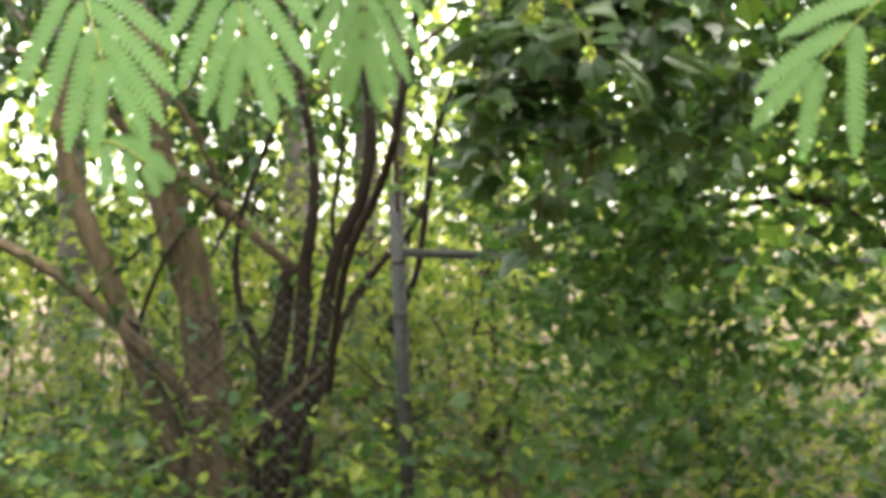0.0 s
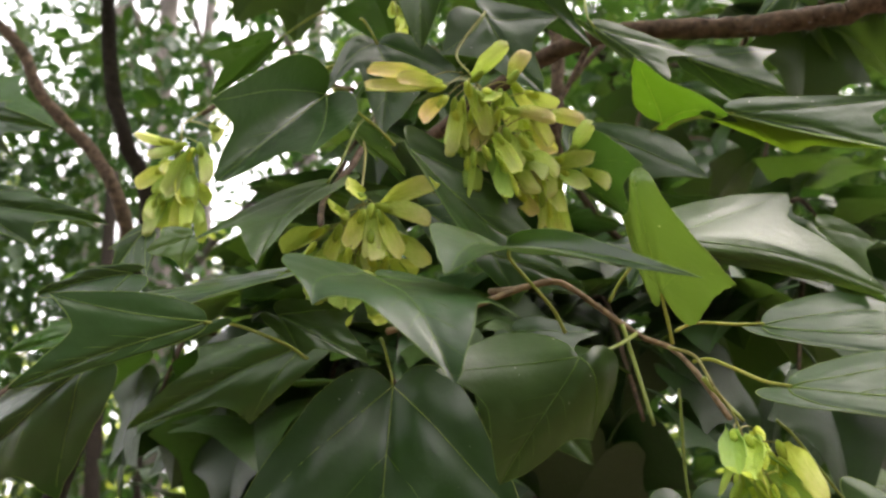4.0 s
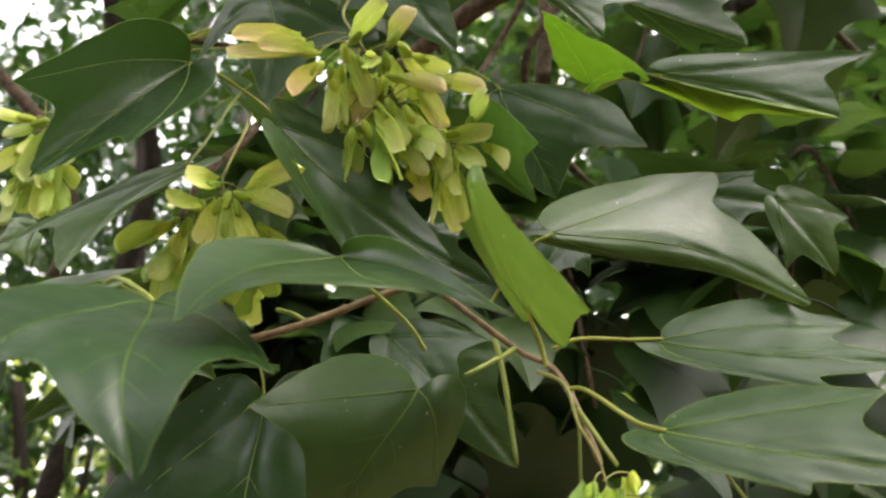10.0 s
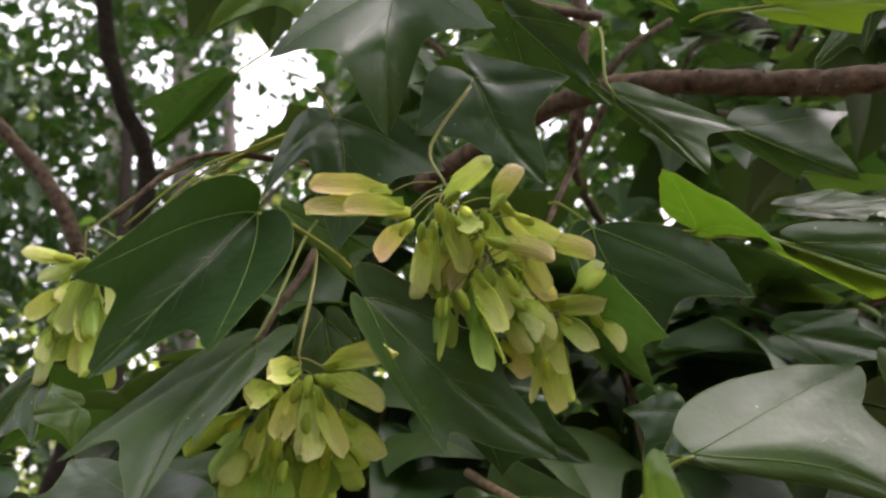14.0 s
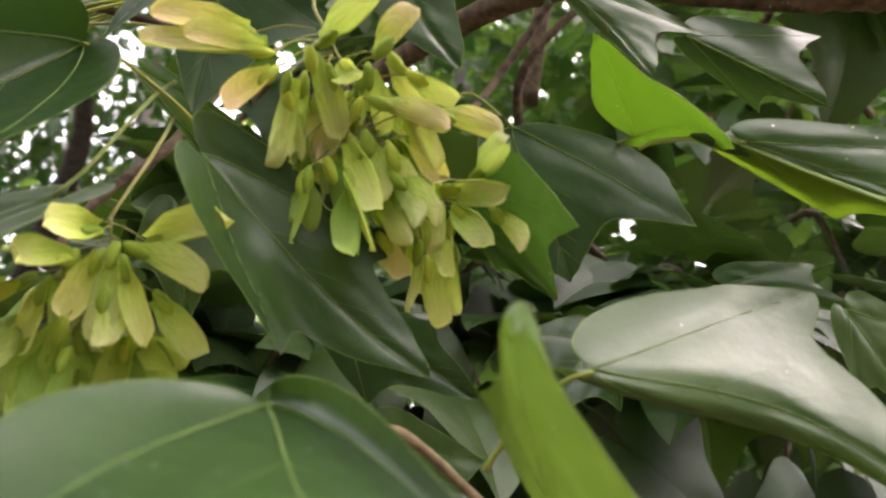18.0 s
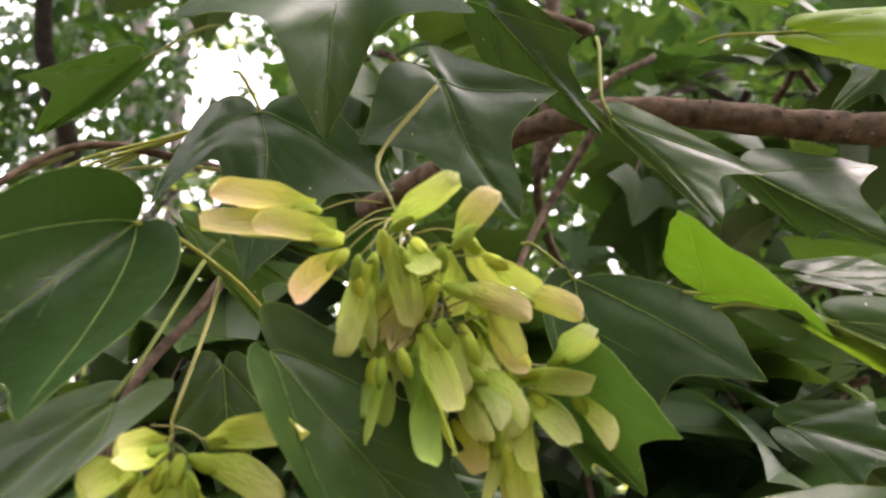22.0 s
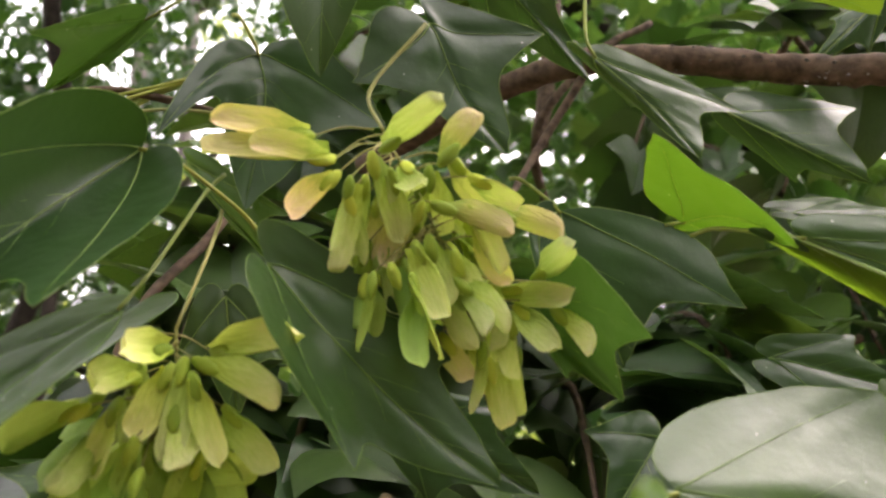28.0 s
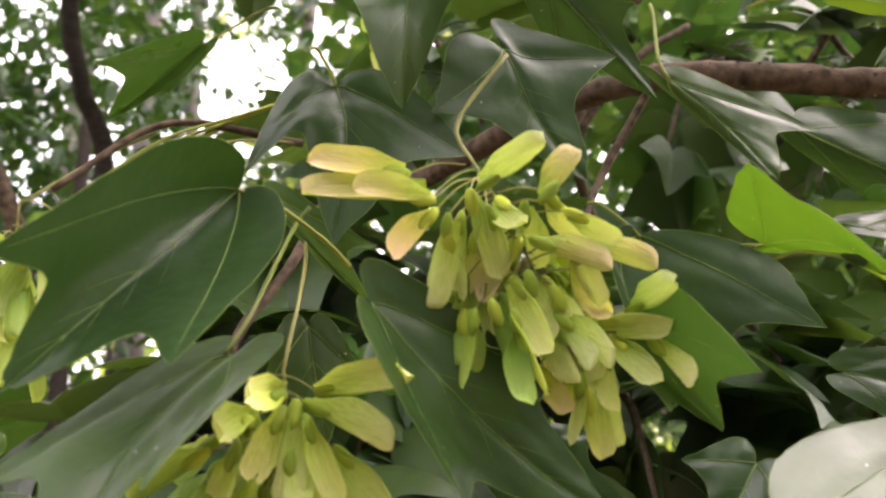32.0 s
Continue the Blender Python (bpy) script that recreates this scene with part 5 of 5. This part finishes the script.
leaf((0.2972, 1.6031, 1.7760), (0.3023, 1.5883, 1.7095), (0.2637, 1.5909, 1.7328), (0.3418, 1.5824, 1.7408), 0.06, (0.2965, 1.5958, 1.8124), 0.9)
leaf((0.3582, 1.6019, 1.7700), (0.4133, 1.6024, 1.7157), (0.3997, 1.6088, 1.7640), (0.3660, 1.5964, 1.7216), 0.05, (0.3299, 1.5950, 1.8011), 0.7)
leaf((0.3948, 1.6505, 1.7385), (0.4178, 1.6492, 1.6719), (0.4373, 1.6473, 1.6999), (0.3902, 1.6431, 1.7007), 0.05, None, 0.7)
leaf((0.1742, 1.7044, 1.8624), (0.0980, 1.7315, 1.8301), (0.1266, 1.7223, 1.8662), (0.1520, 1.7116, 1.8281), 0.04, None, 0.7)
leaf((0.2634, 1.6929, 1.8516), (0.2984, 1.6850, 1.8028), (0.3000, 1.6870, 1.8498), (0.2549, 1.6979, 1.8168), 0.04, None, 0.7)
leaf((0.0783, 1.7238, 1.8572), (0.0086, 1.7885, 1.8109), (0.0191, 1.7724, 1.8450), (0.0672, 1.7589, 1.8041), 0.04, None, 0.7)
leaf((0.4807, 1.6847, 1.7892), (0.5647, 1.6892, 1.7422), (0.5455, 1.6904, 1.7770), (0.4948, 1.6767, 1.7453), 0.04, None, 0.7)
shaped_leaf(leaf_mat, (0.2838, 1.5667, 1.8546), (0.3429, 1.5443, 1.8282), (0.3386, 1.5730, 1.8774), (0.3465, 1.5762, 1.8445), (0.2681, 1.5796, 1.8367), -0.3, sL=(0.3012, 1.5797, 1.8742), nL=(0.3362, 1.5680, 1.8627))
shaped_leaf(leaf_mat, (0.3086, 1.5602, 1.8232), (0.3554, 1.5255, 1.8090), (0.3517, 1.5424, 1.8224), (0.3359, 1.5309, 1.8040), (0.2808, 1.5628, 1.8212), 0.1, sL=(0.3342, 1.5569, 1.8332))
shaped_leaf(leaf_mat, (0.2955, 1.5352, 1.7965), (0.3385, 1.5005, 1.7819), (0.3372, 1.5162, 1.8012), (0.3129, 1.5115, 1.7810), (0.2812, 1.5563, 1.8096), 0.1, sL=(0.3201, 1.5337, 1.8054))
shaped_leaf(lit_fresh_mat, (0.2714, 1.5498, 1.8288), (0.2552, 1.5196, 1.8522), (0.2525, 1.5286, 1.8422), (0.2791, 1.5223, 1.8197), (0.2780, 1.5607, 1.8163), 0.9, nR=(0.2569, 1.5146, 1.8423))
shaped_leaf(leaf_mat, (0.1649, 1.5772, 1.8437), (0.1063, 1.5951, 1.8382), (0.1244, 1.6436, 1.8641), (0.1336, 1.5781, 1.8323), (0.1881, 1.5614, 1.8273), 0.3)
shaped_leaf(leaf_mat, (0.1426, 1.5713, 1.8248), (0.0959, 1.5611, 1.8021), (0.1027, 1.5604, 1.8280), (0.1171, 1.5694, 1.8112), (0.1721, 1.6058, 1.8248), 0.3, sL=(0.1244, 1.5670, 1.8313))
leaf((0.1122, 1.6216, 1.8602), (0.0774, 1.6380, 1.8571), (0.0930, 1.6283, 1.8635), (0.1026, 1.6191, 1.8410), 0.04, None, 0.7)
lit_fresh_leaf((0.1066, 1.6283, 1.8437), (0.0753, 1.6259, 1.8319), (0.0850, 1.6305, 1.8453), (0.0999, 1.6235, 1.8294), 0.03, None, 0.7)
leaf((0.3022, 1.6038, 1.8704), (0.2867, 1.6023, 1.8502), (0.2839, 1.6060, 1.8710), (0.3053, 1.5988, 1.8534), 0.04, None, 0.7)
leaf((0.2428, 1.6077, 1.8362), (0.2600, 1.5975, 1.8135), (0.2721, 1.5997, 1.8330), (0.2399, 1.5993, 1.8158), 0.04, None, 0.7)
leaf((0.1622, 1.6109, 1.8418), (0.1924, 1.6032, 1.8225), (0.1887, 1.6071, 1.8428), (0.1705, 1.6052, 1.8249), 0.03, None, 0.7)
stub([(0.2740, 1.5750, 1.8244), (0.2670, 1.5700, 1.8200), (0.2580, 1.5640, 1.8150)])
stub([(0.2678, 1.5715, 1.8260), (0.2694, 1.5699, 1.8125), (0.2697, 1.5644, 1.7929)])
stub([(0.2840, 1.5576, 1.8051), (0.2870, 1.5560, 1.7995), (0.2904, 1.5512, 1.7908)])
stub([(0.2180, 1.5825, 1.8338), (0.2140, 1.5824, 1.8362), (0.2098, 1.5824, 1.8374)])
twig([(0.1960, 1.5900, 1.8290), (0.2098, 1.5836, 1.8312), (0.2219, 1.5816, 1.8347), (0.2392, 1.5790, 1.8408), (0.2490, 1.5775, 1.8426), (0.2549, 1.5769, 1.8400), (0.2660, 1.5763, 1.8312), (0.2754, 1.5745, 1.8232), (0.2822, 1.5700, 1.8180), (0.2850, 1.5620, 1.8075), (0.2865, 1.5515, 1.7916)], 0.0012, young_bark)
twig([(0.2396, 1.6182, 1.8551), (0.2440, 1.6000, 1.8490), (0.2490, 1.5775, 1.8426)], 0.0014, young_bark)
CLUSTER = cluster((0.2420, 1.6013, 1.9725), (0.2314, 1.5951, 1.9359), (0.2533, 1.5981, 1.8945), "large hanging cluster of pale yellow winged maple seeds tinged pink", (0.2286, 1.6011, 1.9505))
samara((0.2152, 1.5945, 1.9321), (0.1921, 1.5949, 1.9337), 60, 1)
samara((0.2202, 1.5922, 1.9261), (0.1925, 1.5989, 1.9227), 30, 1)
samara((0.2193, 1.5864, 1.9224), (0.2018, 1.5887, 1.9230), 70, 1)
samara((0.2214, 1.5936, 1.9232), (0.2122, 1.5958, 1.9108), 80, 1)
samara((0.2301, 1.5878, 1.9270), (0.2407, 1.5723, 1.9312), 55)
samara((0.2417, 1.5801, 1.9217), (0.2505, 1.5746, 1.9320), 75, 1)
samara((0.2358, 1.5932, 1.9272), (0.2407, 1.5839, 1.9173), 85)
samara((0.2504, 1.5875, 1.9233), (0.2608, 1.5818, 1.9159), 55, 1)
samara((0.2574, 1.5920, 1.9172), (0.2726, 1.5887, 1.9107), 80, 1)
samara((0.2424, 1.5889, 1.9162), (0.2582, 1.5825, 1.9084), 85, 1)
samara((0.2682, 1.5960, 1.9029), (0.2707, 1.5787, 1.9041), 80)
samara((0.2615, 1.6000, 1.9015), (0.2743, 1.5875, 1.8983), 60)
samara((0.2652, 1.6003, 1.8979), (0.2712, 1.5890, 1.8861), 80)
samara((0.2651, 1.6016, 1.8956), (0.2640, 1.5984, 1.8808), 60)
samara((0.2731, 1.5966, 1.8972), (0.2801, 1.5900, 1.8848), 70)
samara((0.2487, 1.6051, 1.8907), (0.2556, 1.6021, 1.8807), 75, 1)
samara((0.2453, 1.6091, 1.8967), (0.2354, 1.6132, 1.8845), 60)
samara((0.2421, 1.5909, 1.9090), (0.2472, 1.5959, 1.8943), 70)
samara((0.2473, 1.5894, 1.9054), (0.2531, 1.5927, 1.8958), 70)
samara((0.2554, 1.5961, 1.9126), (0.2571, 1.5993, 1.8997), 80)
samara((0.2279, 1.5874, 1.9259), (0.2326, 1.5957, 1.9124), 75)
samara((0.2324, 1.5896, 1.9234), (0.2388, 1.5967, 1.9100), 75)
samara((0.2413, 1.5918, 1.9244), (0.2376, 1.6015, 1.9116), 60)
samara((0.2277, 1.5943, 1.9233), (0.2274, 1.6050, 1.9070), 55)
samara((0.2240, 1.5918, 1.9215), (0.2228, 1.6039, 1.9029), 35)
samara((0.2317, 1.5945, 1.9198), (0.2290, 1.6036, 1.9063), 70, 1)
samara((0.2340, 1.5943, 1.9198), (0.2360, 1.6025, 1.9057), 75, 1)
samara((0.2405, 1.5911, 1.9170), (0.2365, 1.6004, 1.9039), 50, 1)
samara((0.2400, 1.5976, 1.9158), (0.2436, 1.6048, 1.9014), 55)
samara((0.2298, 1.5989, 1.9093), (0.2273, 1.6071, 1.8952), 75)
samara((0.2357, 1.5992, 1.9102), (0.2399, 1.6059, 1.8956), 80)
samara((0.2313, 1.6004, 1.9125), (0.2362, 1.6069, 1.8981), 70)
samara((0.2413, 1.6018, 1.9038), (0.2365, 1.6099, 1.8903), 70)
samara((0.2434, 1.5999, 1.9081), (0.2469, 1.6064, 1.8933), 55)
samara((0.2415, 1.5901, 1.9257), (0.2446, 1.5983, 1.9118), 55)
samara((0.2488, 1.6019, 1.9068), (0.2548, 1.6077, 1.8915), 55)
samara((0.2519, 1.5964, 1.9041), (0.2531, 1.6034, 1.8892), 55)
samara((0.2566, 1.6011, 1.8975), (0.2583, 1.6076, 1.8824), 45)
samara((0.2585, 1.5979, 1.9029), (0.2615, 1.6042, 1.8880), 55)
samara((0.2524, 1.5896, 1.9142), (0.2630, 1.5922, 1.9019), 55, 1)
samara((0.2499, 1.5868, 1.9155), (0.2592, 1.5909, 1.9025), 55, 1)
samara((0.2459, 1.5886, 1.9285), (0.2571, 1.5921, 1.9169), 55, 1)
samara((0.2580, 1.6018, 1.8889), (0.2576, 1.6083, 1.8737), 50)
samara((0.2598, 1.6028, 1.8854), (0.2634, 1.6073, 1.8700), 75)
samara((0.2658, 1.6034, 1.8898), (0.2705, 1.6075, 1.8745), 70)
samara((0.2526, 1.6052, 1.8920), (0.2598, 1.6084, 1.8776), 60)
samara((0.2276, 1.6038, 1.9082), (0.2336, 1.6093, 1.8938), 50)
samara((0.2529, 1.5987, 1.9071), (0.2555, 1.6054, 1.8922), 70)
samara((0.2236, 1.5940, 1.9183), (0.2300, 1.6006, 1.9046), 60)
samara((0.2376, 1.6013, 1.9112), (0.2431, 1.6071, 1.8968), 75)
samara_fan((0.2390, 1.6000, 1.9170), (0.2500, 1.6060, 1.8930), 46, 0.022, 0.018)
CLUSTER = cluster((0.1955, 1.6535, 1.9444), (0.1904, 1.6054, 1.8873), (0.1905, 1.6063, 1.8686), "hanging cluster of broad yellow-green winged maple seeds below a leaf")
samara((0.1982, 1.6104, 1.8840), (0.2134, 1.5897, 1.8830), 80, 0, 1.12)
samara((0.1952, 1.6005, 1.8798), (0.2136, 1.5968, 1.8704), 80, 0, 1.12)
samara((0.1906, 1.5973, 1.8810), (0.1823, 1.5843, 1.8759), 80, 0, 1.12)
samara((0.1928, 1.6061, 1.8771), (0.2028, 1.6095, 1.8611), 80, 0, 1.12)
samara((0.1830, 1.6054, 1.8738), (0.1870, 1.6062, 1.8617), 85, 0, 1.12)
samara((0.1910, 1.6110, 1.8709), (0.1929, 1.6082, 1.8589), 70, 0, 1.12)
samara((0.1846, 1.6052, 1.8769), (0.1777, 1.5875, 1.8677), 75, 0, 1.12)
samara((0.2022, 1.6044, 1.8711), (0.2140, 1.6027, 1.8589), 55, 0, 1.12)
samara((0.1857, 1.6031, 1.8635), (0.1820, 1.6083, 1.8483), 75, 2, 1.12)
samara((0.1928, 1.6054, 1.8628), (0.2000, 1.6111, 1.8491), 75, 2, 1.12)
samara((0.1787, 1.6069, 1.8665), (0.1695, 1.6105, 1.8533), 75, 2, 1.12)
samara((0.2010, 1.6082, 1.8645), (0.2085, 1.6137, 1.8509), 70, 2, 1.12)
samara((0.1764, 1.5994, 1.8690), (0.1632, 1.6010, 1.8591), 70, 2, 1.12)
samara((0.1879, 1.6066, 1.8626), (0.1911, 1.6125, 1.8475), 75, 2, 1.12)
samara((0.1767, 1.6055, 1.8626), (0.1744, 1.6108, 1.8472), 70, 2, 1.12)
samara((0.1992, 1.6057, 1.8619), (0.1945, 1.6108, 1.8469), 75, 2, 1.12)
samara((0.1783, 1.6039, 1.8723), (0.1656, 1.6059, 1.8619), 60, 0, 1.12)
samara((0.1822, 1.5998, 1.8706), (0.1772, 1.6051, 1.8558), 75, 0, 1.12)
samara((0.1947, 1.6082, 1.8600), (0.2112, 1.6088, 1.8599), 60, 2, 1.12)
samara((0.1934, 1.6005, 1.8798), (0.1907, 1.5985, 1.8596), 82, 0, 1.12)
samara((0.1951, 1.5990, 1.8766), (0.2024, 1.5975, 1.8581), 82, 0, 1.12)
samara((0.1927, 1.6010, 1.8704), (0.1932, 1.6000, 1.8571), 82, 0, 1.12)
samara((0.1908, 1.6030, 1.8788), (0.1859, 1.6025, 1.8630), 82, 0, 1.12)
samara_fan((0.1890, 1.6130, 1.8720), (0.1870, 1.6180, 1.8540), 30, 0.026, 0.019, 1.12)
CLUSTER = cluster((0.1520, 1.6537, 1.9661), (0.1217, 1.6420, 1.9349), (0.1190, 1.6480, 1.9129), "cluster of winged maple seeds beside a thin brown stem")
samara((0.1194, 1.6406, 1.9247), (0.1043, 1.6379, 1.9259), 70)
samara((0.1228, 1.6424, 1.9182), (0.1148, 1.6414, 1.9120), 70)
samara((0.1173, 1.6439, 1.9163), (0.1067, 1.6446, 1.9059), 70)
samara((0.1174, 1.6469, 1.9078), (0.1113, 1.6489, 1.8922), 70)
samara((0.1241, 1.6460, 1.9076), (0.1224, 1.6483, 1.8898), 70)
samara((0.1262, 1.6428, 1.9160), (0.1282, 1.6447, 1.8979), 70)
samara((0.1332, 1.6367, 1.9306), (0.1400, 1.6328, 1.9269), 70)
samara((0.1239, 1.6401, 1.9245), (0.1097, 1.6402, 1.9173), 70)
samara((0.1272, 1.6404, 1.9223), (0.1183, 1.6447, 1.9014), 70)
samara((0.1294, 1.6394, 1.9244), (0.1319, 1.6412, 1.9062), 70)
samara_fan((0.1208, 1.6475, 1.9199), (0.1187, 1.6520, 1.8929), 18, 0.012, 0.018)
CLUSTER = cluster((0.1936, 1.6578, 1.9691), (0.1530, 1.6468, 1.9551), (0.1535, 1.6495, 1.9383), "cluster of winged maple seeds half hidden behind a broad leaf")
strand([(0.1935, 1.6554, 1.9849), (0.1738, 1.6516, 1.9728), (0.1525, 1.6510, 1.9613), (0.1318, 1.6487, 1.9394)])
strand([(0.1910, 1.6561, 1.9840), (0.1718, 1.6542, 1.9723), (0.1533, 1.6516, 1.9594), (0.1376, 1.6482, 1.9387)])
strand([(0.1885, 1.6567, 1.9831), (0.1698, 1.6568, 1.9718), (0.1540, 1.6522, 1.9576), (0.1434, 1.6476, 1.9381)])
strand([(0.1860, 1.6574, 1.9823), (0.1677, 1.6594, 1.9713), (0.1548, 1.6527, 1.9557), (0.1492, 1.6471, 1.9375)])
strand([(0.1835, 1.6580, 1.9814), (0.1657, 1.6620, 1.9708), (0.1555, 1.6533, 1.9539), (0.1550, 1.6465, 1.9369)])
strand([(0.1810, 1.6586, 1.9805), (0.1636, 1.6646, 1.9703), (0.1563, 1.6538, 1.9520), (0.1608, 1.6460, 1.9363)])
strand([(0.1785, 1.6593, 1.9796), (0.1614, 1.6672, 1.9698), (0.1570, 1.6544, 1.9502), (0.1666, 1.6455, 1.9357)])
samara_fan((0.1554, 1.6473, 1.9528), (0.1607, 1.6483, 1.9329), 6, 0.012, 0.010)
CLUSTER = cluster((0.2752, 1.5584, 1.8145), (0.2808, 1.5471, 1.7996), (0.2863, 1.5453, 1.7816), "cluster of yellow-green winged maple seeds at the twig tip")
samara_fan((0.2873, 1.5476, 1.7834), (0.2817, 1.5400, 1.7662), 16, 0.013, 0.02)
CLUSTER = cluster((0.2029, 1.6538, 2.0436), (0.2101, 1.6501, 2.0238), (0.2135, 1.6494, 2.0069), "small cluster of winged maple seeds high on the twig")
samara_fan((0.2122, 1.6474, 2.0166), (0.2159, 1.6503, 1.9965), 4, 0.008, 0.011)
